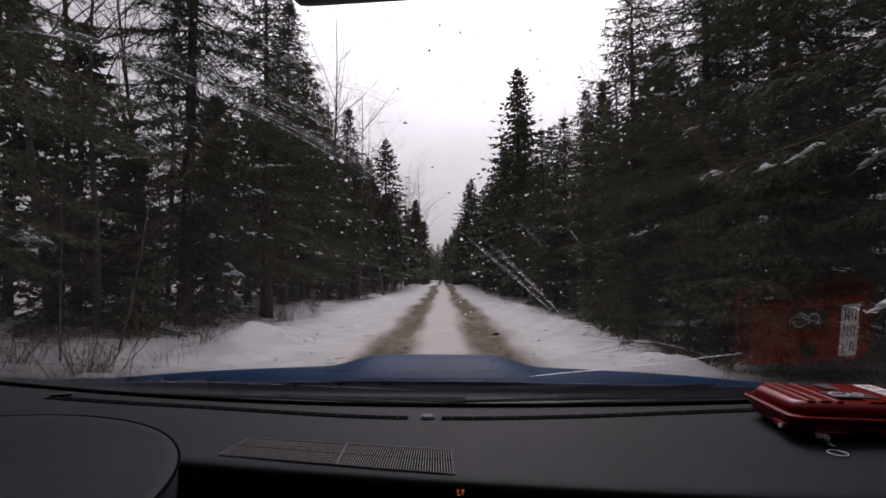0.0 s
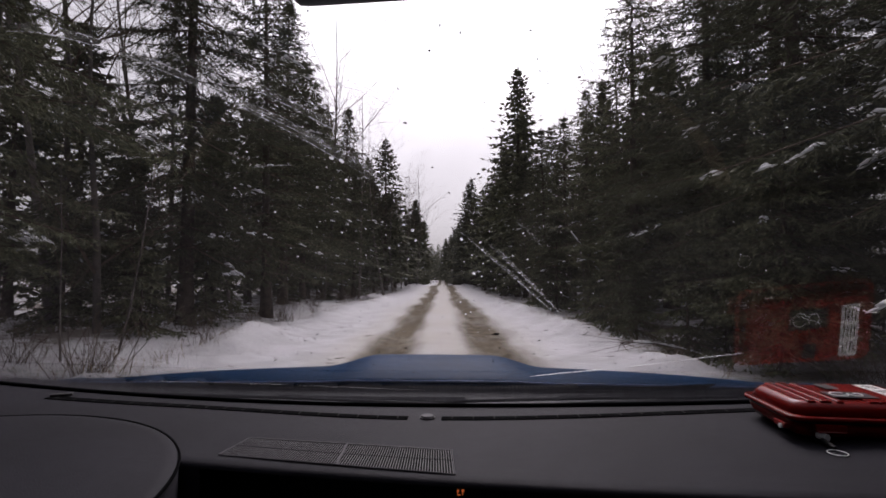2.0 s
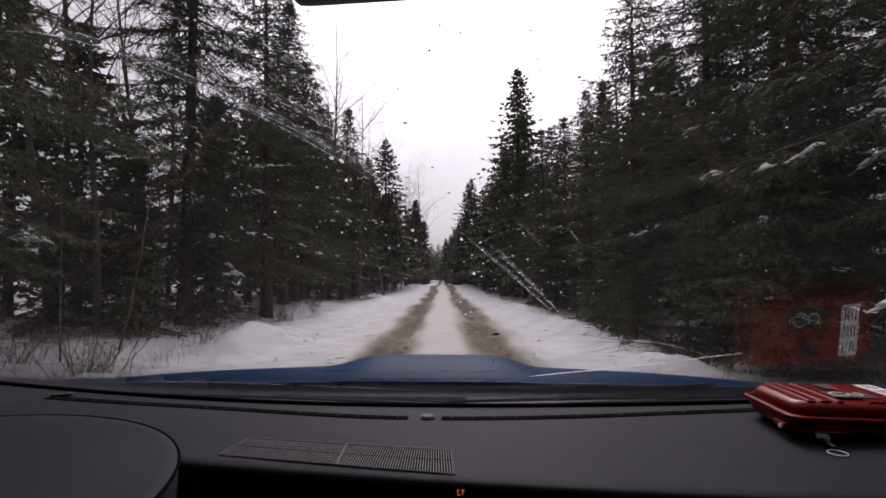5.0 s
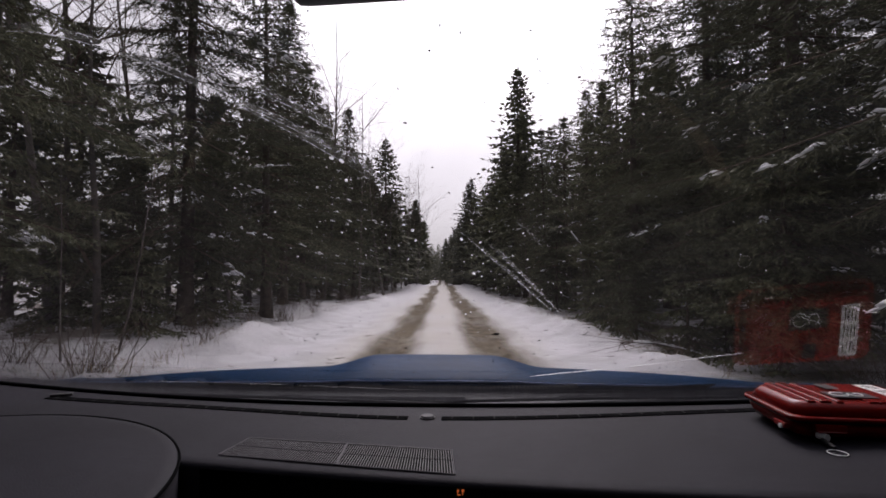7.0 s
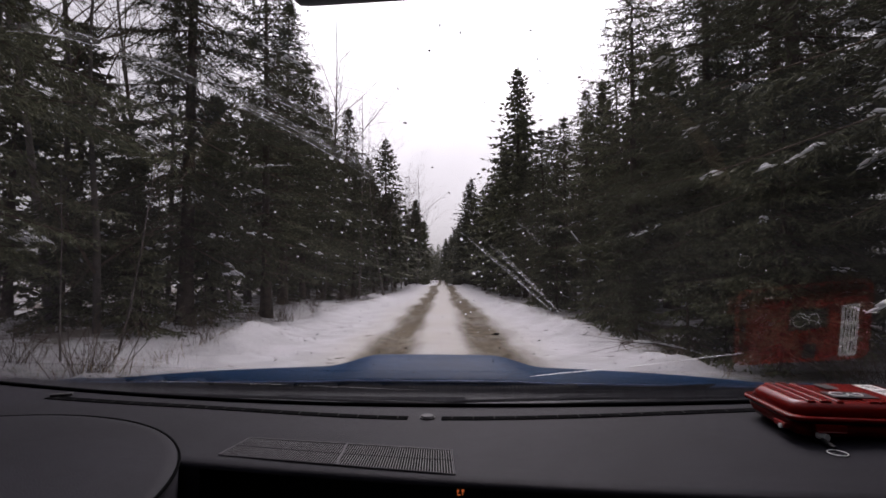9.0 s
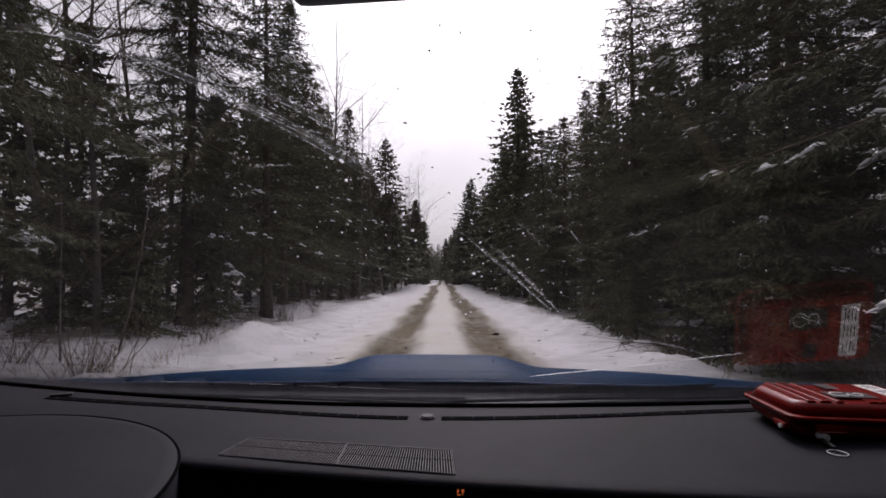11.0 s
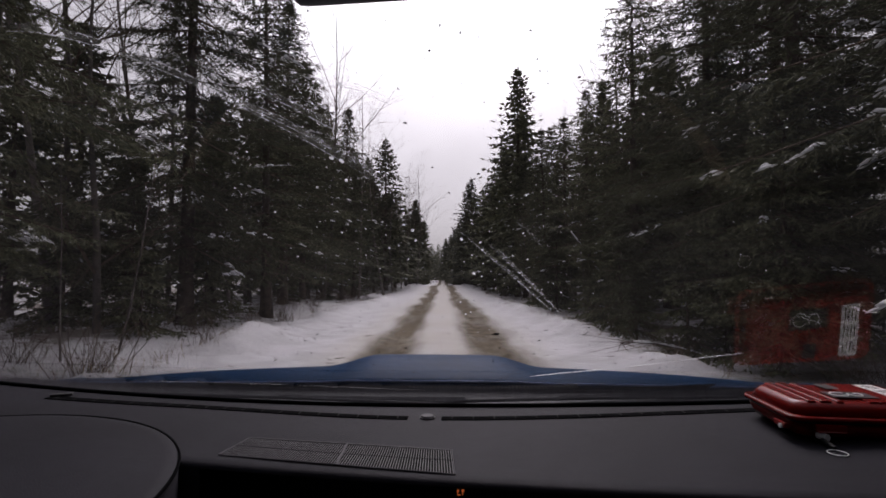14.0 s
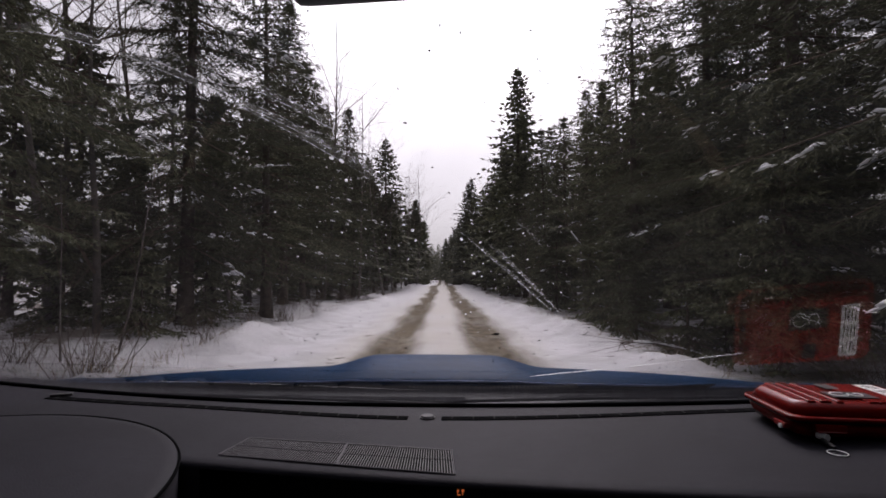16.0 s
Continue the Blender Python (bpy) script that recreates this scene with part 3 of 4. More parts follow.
    rows = [lambda x: (x, 0.872 - 0.06 * x * x, deck(x, 0.990)), lambda x: (x, 0.925 - 0.06 * x * x, deck(x, 1.004)), lambda x: (x, 1.0 - 0.05 * x * x, deck(x, 1.006)), lambda x: (x, 1.115 + 0.04 * x * x, hood_z(x, 1.12) - 0.0135)]
    cowl = part("cowl", sheet(xs, rows, 0.01), M["cowl"], car, "black plastic cowl with fine wet slots", smooth=True)
    # strip laid over the cowl, painting the gap's shade in black
    rows = [lambda x: (x, 1.063 - 0.03 * x * x, deck(x, 1.0085)), lambda x: (x, 1.118 + 0.03 * (x / 0.8) ** 2, hood_z(x, 1.12) - 0.0128)]
    gap = part("cowl_gap", sheet(np.linspace(-0.52, 0.58, 41), rows, 0.002), M["recess"], cowl, "black drain gap behind the bonnet")
    cells = [box((0.0022, 0.028, 0.004), (x, 1.083 - 0.03 * x * x, deck(x, 1.0085))) for x in np.linspace(-0.06, 0.30, 46)]
    part("gap_ribs", join(*cells), M["black"], gap)
    part("nozzle_bar", box((0.060, 0.012, 0.008), (-0.012, 0.975, 1.009), 0.002), M["trim"], cowl, "small grey bar on the cowl")
    # wipers lying on the cowl
    for x0, x1, y0 in ((-0.56, 0.02, 0.935), (-0.02, 0.56, 0.950)):
        w = new("wiper")
        w.parent = car
        w["label"] = "black wiper blade at rest"
        line = [((lerp(x0, x1, t), y0 - 0.045 * (lerp(x0, x1, t)) ** 2 + 0.008 * math.sin(3.14 * t), deck(lerp(x0, x1, t), 1.011) + 0.004 * math.sin(3.14 * t)), 0.0036) for t in np.linspace(0, 1, 12)]
        part("blade", tubes([line], 6), M["cowl"], w, smooth=True)
        arm = [((x, y0 + 0.022 - 0.045 * x * x, deck(x, 1.013)), 0.004 + 0.003 * t) for t, x in ((t, lerp(x0 + 0.26, x1 + 0.04, t)) for t in np.linspace(0, 1, 8))]
        part("arm", tubes([arm], 6), M["cowl"], w)
    # mirror hanging from the glass top
    mirror = new("rear_view_mirror")
    mirror.parent = car
    mirror["label"] = "black rear-view mirror under the windscreen's top"
    part("housing", box((0.215, 0.035, 0.070), (0, 0, 0), 0.012, 3), M["black"], mirror, smooth=True)
    part("mirror_glass", box((0.20, 0.003, 0.058), (0, -0.0185, 0), 0.001), M["steel"], mirror)
    part("stem", tubes([[((0, 0.01, 0.02), 0.009), ((0.01, 0.05, 0.06), 0.012)]], 8), M["black"], mirror)
    mirror.matrix_basis = pose(0.037, 0.335, 1.4837, -12, -5.9, 6)


def build_side_windows():
    """Plain unseen panes closing the cabin at sides and back, darkened to cut light."""
    for sx in (-1, 1):
        for y0, y1, t0, t1 in ((0.80, -0.35, 0.22, -0.40), (-0.40, -1.70, -0.44, -1.02)):
            vs = [(sx * (x + o), y, z) for o in (0.0, 0.004) for x, y, z in ((0.83, y0, 0.96), (0.83, y1, 0.96), (0.63, t1, 1.44), (0.63, t0, 1.44))]
            w = part("side_window", (vs, [(0, 1, 2, 3), (7, 6, 5, 4), (0, 4, 5, 1), (1, 5, 6, 2), (2, 6, 7, 3), (3, 7, 4, 0)]), M["glass_out"], car)
            w.visible_shadow = False
    vs = [(x, y + o, z) for o in (0.0, -0.004) for x, y, z in ((-0.74, -1.76, 0.96), (0.74, -1.76, 0.96), (0.58, -1.14, 1.42), (-0.58, -1.14, 1.42))]
    w = part("rear_window", (vs, [(0, 1, 2, 3), (7, 6, 5, 4), (0, 4, 5, 1), (1, 5, 6, 2), (2, 6, 7, 3), (3, 7, 4, 0)]), M["glass_out"], car)
    w.visible_shadow = False


def glass_point(x, z, out=0.0):
    """A point on the windscreen's inner face; out: metres towards the outside."""
    n = Vector((0, 0.746, 1.0)).normalized()
    return Vector((x, glass_y(z, x), z)) + n * out


def build_glass():
    zs, us = np.linspace(1.0, 1.462, 4), np.linspace(-1, 1, 25)
    half = [lerp(0.87, 0.64, (z - 1.0) / 0.462) for z in zs]
    n, k = len(us), len(us) * len(zs)
    vs = [glass_point(u * w, z, o) for o in (0.0, 0.005) for z, w in zip(zs, half) for u in us]
    fs = [(j * n + i, j * n + i + 1, (j + 1) * n + i + 1, (j + 1) * n + i) for j in range(len(zs) - 1) for i in range(n - 1)]
    outer = [(k + a, k + d, k + c, k + b) for a, b, c, d in fs]
    rim = list(range(n)) + [j * n + n - 1 for j in range(1, len(zs))] + [k - 2 - i for i in range(n - 1)] + [j * n for j in range(len(zs) - 2, 0, -1)]
    edge = [(rim[i], k + rim[i], k + rim[(i + 1) % len(rim)], rim[(i + 1) % len(rim)]) for i in range(len(rim))]
    pane = part("windshield", (vs, fs + outer + edge), (M["glass_in"], M["glass_dirty"]), car, "clear raked windscreen with drops, smears and faint reflections", smooth=True)
    for i, p in enumerate(pane.data.polygons):
        p.material_index = 0 if i < len(fs) else 1
        p.use_smooth = i < len(fs) + len(outer)
    pane.visible_shadow = False
    # water drops and specks
    r = np.random.RandomState(5)
    n = Vector((0, 0.746, 1.0)).normalized()
    u, w = Vector((1, 0, 0)), Vector((0, 1.0, -0.746)).normalized()
    vs, fs = [], []
    for k in range(620):
        z = 1.16 + 0.29 * r.rand() ** 0.9
        x = 0.04 + (r.normal(0, 0.11) if r.rand() < 0.6 else r.uniform(-0.4, 0.4))
        size = (0.0004 + 0.0008 * r.rand() ** 3) * (1.25 - 0.5 * (z - 1.06) / 0.4)
        if k < len(DROPS):
            x, z, size = DROPS[k]
        elif abs(x) > 0.6 or (x > 0.2 and r.rand() < 0.65):
            continue
        c = glass_point(x, z, 0.0056)
        st, skew = r.uniform(0.7, 1.7), r.normal(0, 0.35)
        b = len(vs)
        for ring, (rr, hh) in enumerate(((1.0, 0.0), (0.75, 0.38), (0.35, 0.55))):
            for j in range(8):
                t = 6.283 * j / 8
                vs.append(c + u * ((math.cos(t) + skew * math.sin(t)) * rr * size * (1 + 0.25 * math.sin(3 * t + k))) + w * (math.sin(t) * rr * size * st) + n * (hh * size))
        for ring in range(2):
            for j in range(8):
                j2 = (j + 1) % 8
                fs.append((b + ring * 8 + j, b + ring * 8 + j2, b + ring * 8 + 8 + j2, b + ring * 8 + 8 + j))
        fs.append(tuple(b + 16 + j for j in range(8)))
        fs.append(tuple(b + j for j in range(7, -1, -1)))
    # dark specks of dirt: flat flakes of a few uneven corners
    dv, dfc = [], []

    def flake(x, z, size, st=1.0):
        b = len(dv)
        c = glass_point(x, z, 0.0060)
        for up in (0.0, 0.0003):
            for j in range(7):
                t = 6.283 * j / 7
                q = size * (0.6 + 0.5 * ((j * 37 + int(x * 9000)) % 7) / 7)
                dv.append(c + u * (math.cos(t) * q * st) + w * (math.sin(t) * q) + n * up)
        dfc.append(tuple(b + j for j in range(7)))
        dfc.append(tuple(b + 13 - j for j in range(7)))
        for j in range(7):
            j2 = (j + 1) % 7
            dfc.append((b + j, b + 7 + j, b + 7 + j2, b + j2))

    for k in range(110):
        flake(r.uniform(-0.45, 0.45), r.uniform(1.08, 1.20) if k < 70 else r.uniform(1.2, 1.44), 0.0005 + 0.0011 * r.rand() ** 2, r.uniform(0.8, 2.2))
    for spot in FLAKES:
        flake(*spot)
    tagged(part("dirt_specks", (dv, dfc), M["dirt"], pane, "dark specks of dirt on the glass"), kind="stuff")
    d = part("raindrops", (vs, fs), M["drop"], pane, "scattered water drops, painted white for the sky they refract", smooth=True)
    tagged(d, kind="stuff")
    d.visible_shadow = False

    # wiper smears: arcs of dried spray, each of a few thin strands that thin out and break
    def smear(name, a, m, b, t0, t1, shift, width, material, label):
        vs, fs = [], []
        n = 48
        ph = r.uniform(0, 6.28)
        for i in range(n + 1):
            t = lerp(t0, t1, i / n)
            q = [2 * (t - 0.5) * (t - 1) * a[c] + 4 * t * (1 - t) * m[c] + 2 * t * (t - 0.5) * b[c] for c in (0, 1)]
            wd = width * min(1.0, 6 * i / n + 0.1, 6 * (1 - i / n) + 0.1) * (0.75 + 0.35 * math.sin(i * 1.3 + ph) * math.sin(i * 0.47 + 2 * ph))
            for o in (-1, 1):
                vs.append(glass_point(q[0], q[1] + shift + o * wd / 2, 0.0062))
            if i:
                fs.append((2 * i - 2, 2 * i - 1, 2 * i + 1, 2 * i))
        s = part(name, (vs, fs), material, pane, label)
        s.visible_shadow = False

    for a, m, b, wd, strands in SMEARS:
        if strands > 1:
            smear("wiper_smear", a, m, b, 0.0, 1.0, 0.0, wd * 1.6, M["veil"], "soft hazy arc of dried spray")
        for j in range(strands):
            t0, t1 = (0.0, 1.0) if j == 0 else sorted((r.uniform(0, 0.6), r.uniform(0.4, 1.0)))
            shift = (j / max(strands - 1, 1) - 0.5) * wd
            smear("wiper_smear", a, m, b, t0, t1, shift, r.uniform(0.0006, 0.0012) * (0.8 if a[1] > 1.3 else 1.2), M["smear"], "pale arc of dried spray")
    for a, m, b, wd in SCRATCHES:
        smear("scratch", a, m, b, 0.0, 1.0, 0.0, wd * 1.8, M["scratch"], "thin bright scratch in the glass")


build_dash()
build_body()
build_side_windows()
build_glass()


# ---- the red case on the dashboard ----
def build_case():
    case = thing("hard_case", Matrix.Translation((0.5225, 0.6530, 1.0565)) @ Matrix.Rotation(radians(-7.4), 4, "Z"), "red hard plastic carrying case lying closed on the dashboard", "case")
    W, D = 0.194, 0.137

    def shell(z0, z1, inset0, inset1, bevel):
        bm = bmesh.new()
        bmesh.ops.create_cube(bm, size=1.0)
        for v in bm.verts:
            low = v.co.z < 0
            i = inset0 if low else inset1
            v.co.x, v.co.y, v.co.z = math.copysign(W / 2 - i, v.co.x), math.copysign(D / 2 - i, v.co.y), z0 if low else z1
        up = [e for e in bm.edges if abs(e.verts[0].co.z - e.verts[1].co.z) > 1e-4]
        bmesh.ops.bevel(bm, geom=up, offset=0.018, segments=5, profile=0.5, affect="EDGES")
        if bevel:
            cap = [e for e in bm.edges if all(abs(v.co.z - (z1 if bevel > 0 else z0)) < 1e-5 for v in e.verts)]
            bmesh.ops.bevel(bm, geom=cap, offset=abs(bevel), segments=3, profile=0.5, affect="EDGES")
        return bm

    part("base", shell(0.0, 0.017, 0.010, 0.004, -0.005), M["red"], case, "deep red lower shell", smooth=True)
    part("gasket", shell(0.0175, 0.0205, 0.005, 0.005, 0), M["ink"], case)
    lid = part("lid", join(shell(0.0208, 0.026, 0.0, 0.0, 0.002), shell(0.0255, 0.041, 0.006, 0.014, 0.006)), M["red"], case, "moulded red lid with raised panels", smooth=True)
    # raised ribs and panels on the lid
    for x, wide in ((-0.066, 0.009), (-0.050, 0.013), (-0.034, 0.008), (0.0105, 0.004)):
        part("rib", box((wide, D - 0.032, 0.0044), (x, 0, 0.0407), 0.0019, 3), M["red"], lid, smooth=True)
    part("panel", box((0.075, D - 0.035, 0.003), (0.036, 0, 0.0415), 0.0014), M["red"], lid)
    part("dark_strip", box((0.018, 0.030, 0.0015), (-0.001, 0.032, 0.0424), 0.0005), M["ink"], lid, "black rubber strip")
    badge = part("badge", box((0.052, 0.030, 0.0012), (-0.006, -0.022, 0.0437), 0.0004), M["ink"], lid, "black badge with a plain white emblem")
    # emblem: two open loops and a slanted bar
    for ex, a0, a1, grow in ((-0.018, 0.6, 5.9, 1.0), (0.001, 2.4, 7.6, 0.8)):
        loop = [((ex + 0.0095 * grow * math.cos(t), -0.022 + 0.0100 * grow * math.sin(t), 0.0444), 0.0010) for t in np.linspace(a0, a1, 18)]
        part("emblem_loop", tubes([loop], 5), M["white"], badge)
    part("emblem_bar", tubes([[((-0.024, -0.030, 0.0444), 0.0007), ((0.010, -0.015, 0.0444), 0.0007)]], 5), M["white"], badge)
    tag = part("paper_label", box((0.0245, 0.084, 0.0008), (0.0518, 0.0030, 0.0434)), M["white"], lid, "white paper label with grey lines of print")
    for i in range(4):
        for j in range(3):
            part("print_line", box((0.0010, 0.022 - 0.004 * ((i + j) % 3), 0.0004), (0.0445 + 0.0048 * i, -0.0235 + 0.026 * j, 0.0440)), M["ink"], tag)
    for x in (-0.055, 0.055):
        latch = part("latch", box((0.034, 0.005, 0.010), (x, -D / 2 + 0.0015, 0.0135), 0.0015), M["red"], case)
        part("latch_pin", tubes([[((x - 0.015, -D / 2 - 0.001, 0.0095), 0.0010), ((x + 0.015, -D / 2 - 0.001, 0.0095), 0.0010)]], 6), M["red"], latch)
    side = part("hinge_boss", box((0.008, 0.026, 0.007), (-W / 2 + 0.002, -0.040, 0.011), 0.002), M["red"], case)
    part("rivet", disc(0.003, 0.003, (-W / 2 - 0.0025, -0.046, 0.0095), 10, Matrix.Rotation(radians(90), 4, "Y")), M["white"], side)
    # lanyard with a snap ring in front of the case
    strap = [((-0.060, -0.055, 0.003), 0.0026), ((-0.066, -0.072, 0.001), 0.0028), ((-0.066, -0.092, -0.001), 0.0024)]
    cord = part("lanyard", tubes([strap], 8), M["black"], case, "short black cord with a metal clasp")
    n, rr = 28, 0.0095
    ring = [((-0.069 + rr * math.cos(t), -0.101 + rr * math.sin(t), -0.0033), 0.00065) for t in (6.2832 * i / n for i in range(n))]
    part("split_ring", tubes([ring + ring[:1]], 6), M["steel"], cord, "bright steel ring")
    part("clasp", disc(0.0042, 0.012, (-0.0635, -0.066, 0.004), 12, pose(0, 0, 0, 90, 0, 20)), M["steel"], cord)


build_case()


# ---- trees ----
def fan(base, along, side, length, width):
    """Slim triangles from base points: arrays of n x 3."""
    tip = base + along * length[:, None]
    a = base + side * width[:, None] + along * (length * 0.25)[:, None]
    b = base - side * width[:, None] + along * (length * 0.25)[:, None]
    vs = np.stack([base, a, tip, b], axis=1).reshape(-1, 3)
    k = np.arange(len(base)) * 4
    return vs, np.stack([k, k + 1, k + 2, k + 3], axis=1)


def feather(base, along, side, length, r, needles=8):
    """Needle sprays: each twig carries slim needles in pairs, as single triangles."""
    out = []
    for i in range(needles):
        f = (i + r.uniform(0.1, 0.9, len(base))) / needles
        s = 1 if i % 2 else -1
        d = unit(along * r.uniform(0.55, 0.95, (len(base), 1)) + side * s * r.uniform(0.45, 0.85, (len(base), 1)) + r.normal(0, 0.14, base.shape))
        p = base + along * (length * f)[:, None]
        ln = (0.045 + 0.22 * length * (1.05 - f)) * r.uniform(0.7, 1.3, len(base))
        w = np.cross(d, side + r.normal(0, 0.4, base.shape))
        w = unit(w) * ((0.0045 + 0.022 * ln) if needles > 5 else (0.012 + 0.072 * ln))[:, None]
        out.append(np.stack([p - w, p + w, p + d * ln[:, None]], axis=1))
    w = side * 0.005
    out.append(np.stack([base - w, base + w, base + along * length[:, None] * 1.05], axis=1))
    vs = np.concatenate(out).reshape(-1, 3)
    return vs, np.arange(len(vs)).reshape(-1, 3)


def unit(a):
    return a / np.maximum(np.linalg.norm(a, axis=1, keepdims=True), 1e-6)


def conifer_data(seed, height, radius, gap, width, kind="spruce", bare=0.1, step=0.30, fine=0):
    """Trunk and dead-branch lines, needle sprays and the places where snow lies, for one conifer with its foot at the origin."""
    r = np.random.RandomState(seed)
    bases, alongs, sides, lens, wids, spots, limbs, mass = [], [], [], [], [], [], [], []
    h = bare * height
    lean = r.normal(0, 0.012, 2)
    while h < height - 0.15:
        f = h / height
        n = r.randint(5, 8)
        full = radius * (1 - f) ** (0.78 if kind == "spruce" else 0.5) * (0.55 + 0.45 * smooth01((f - bare) / 0.14))
        a0 = r.uniform(0, 6.28)
        for k in range(n):
            az = a0 + 6.283 * k / n + r.normal(0, 0.25)
            L = max(full * r.uniform(0.5, 1.2), 0.10)
            rise = lerp(-0.30, 0.36, f ** 1.4) + r.normal(0, 0.10) + (0.15 if kind == "pine" else 0)
            hz = np.array([math.cos(az), math.sin(az), 0.0])
            m = max(int(L / gap), 3)
            t = (np.arange(m) + r.uniform(0, 1, m)) / m * 0.92 + 0.10
            sag = -0.22 * L * t ** 2 + 0.16 * L * t ** 4
            axis = hz[None] * (L * t)[:, None]
            axis[:, 2] = rise * L * t + sag + h + r.normal(0, 0.02, m)
            axis[:, :2] += lean * h
            lat = np.array([-hz[1], hz[0], 0.0])
            for s in (-1, 1):
                out = hz[None] * r.uniform(0.45, 0.95, m)[:, None] + s * lat[None] * r.uniform(0.6, 1.1, m)[:, None]
                out[:, 2] = rise * 0.5 - r.uniform(0.05, 0.55, m)
                out = unit(out)
                ln = (0.16 * min(1.0, 0.3 + L) + 0.42 * L * (1.04 - t) * 0.55) * r.uniform(0.6, 1.25, m)
                up = np.tile(np.array([[0, 0, 1.0]]), (m, 1)) + r.normal(0, 0.5, (m, 3))
                sd = unit(np.cross(out, up))
                bases.append(axis), alongs.append(out), sides.append(sd), lens.append(ln), wids.append(width * r.uniform(0.6, 1.3, m))
                # second, hanging spray
                low = unit(out + np.array([0, 0, -0.55]) + r.normal(0, 0.25, (m, 3)))
                bases.append(axis + out * (ln * 0.35)[:, None]), alongs.append(low), sides.append(unit(np.cross(low, up + 0.3))), lens.append(ln * 0.7), wids.append(width * r.uniform(0.5, 1.0, m))
            # broad inner fronds that close the crown
            q = max(int(L / (0.30 if fine else 0.42)), 2)
            for s in (-1, 1):
                tt = r.uniform(0.08, 0.72, q)
                fr = unit(hz[None] * r.uniform(0.5, 1.0, q)[:, None] + s * lat[None] * r.uniform(0.3, 0.9, q)[:, None] + np.array([0, 0, rise * 0.5 - 0.25]))
                ax = hz[None] * (L * tt)[:, None]
                ax[:, 2] = (rise - 0.12) * L * tt + h
                ax[:, :2] += lean * h
                nv = unit(np.cross(fr, np.array([[0, 0, 1.0]]) + r.normal(0, 0.55, (q, 3))))
                mass.append((ax, fr, nv, (0.14 + 0.30 * L * (1 - 0.6 * tt)) * r.uniform(0.7, 1.2, q), (0.035 + 0.032 * L) * r.uniform(0.6, 1.2, q)))
            tip = unit(np.array([[hz[0], hz[1], rise * 0.4]]))
            bases.append(axis[-1:]), alongs.append(tip), sides.append(lat[None]), lens.append(np.array([min(0.28, 0.08 + 0.35 * L)])), wids.append(np.array([width]))
            limbs.append([(np.array([lean[0] * h, lean[1] * h, h]), 0.014 + 0.008 * L), (axis[m // 2], 0.010), (axis[-1], 0.004)])
            if L > 0.5 and f < 0.85:
                spots.append((axis, lat, az, L))
        h += step * r.uniform(0.75, 1.25) * (1.18 - 0.72 * f)
    top = np.array([[lean[0] * height, lean[1] * height, height - 0.45]])
    for k in range(5):
        d = unit(np.array([[r.normal(0, 0.16), r.normal(0, 0.16), 1.0]]))
        bases.append(top), alongs.append(d), sides.append(unit(np.cross(d, r.normal(0, 1, (1, 3))))), lens.append(np.array([0.62])), wids.append(np.array([width * 0.3]))
    inner = [np.concatenate([m[k] for m in mass]) for k in range(5)]
    if fine:
        crown = feather(np.concatenate(bases), np.concatenate(alongs), np.concatenate(sides), np.concatenate(lens), r, fine)
        inner = feather(*inner[:4], r, fine)
    else:
        crown = fan(np.concatenate(bases), np.concatenate(alongs), np.concatenate(sides), np.concatenate(lens), np.concatenate(wids))
        inner = fan(*inner)
    crown = np.concatenate([crown[0], inner[0]]), np.concatenate([crown[1], inner[1] + len(crown[0])])
    tr = 0.011 * height + 0.01
    trunk = [[((lean[0] * z, lean[1] * z, z), tr * (1 - 0.93 * z / height) * (1.35 if z <= 0 else 1)) for z in np.linspace(-0.3, height, 9)]]
    dead = []
    for k in range(int(26 * height / 10)):
        z = r.uniform(0.25, max(bare * height * 2.2, 1.8))
        az, L = r.uniform(0, 6.28), r.uniform(0.4, 1.3)
        dv = np.array([math.cos(az), math.sin(az), r.uniform(-0.35, 0.1)])
        p = np.array([lean[0] * z, lean[1] * z, z])
        dead.append([(p, 0.010), (p + dv * L * 0.6, 0.006), (p + dv * L + np.array([r.normal(0, 0.1), r.normal(0, 0.1), -0.1 * L]), 0.002)])
        q = p + dv * L * 0.6
        dead.append([(q, 0.004), (q + np.array([r.normal(0, 0.25), r.normal(0, 0.25), r.normal(-0.1, 0.1)]), 0.0015)])
    return trunk, dead, crown, limbs, spots


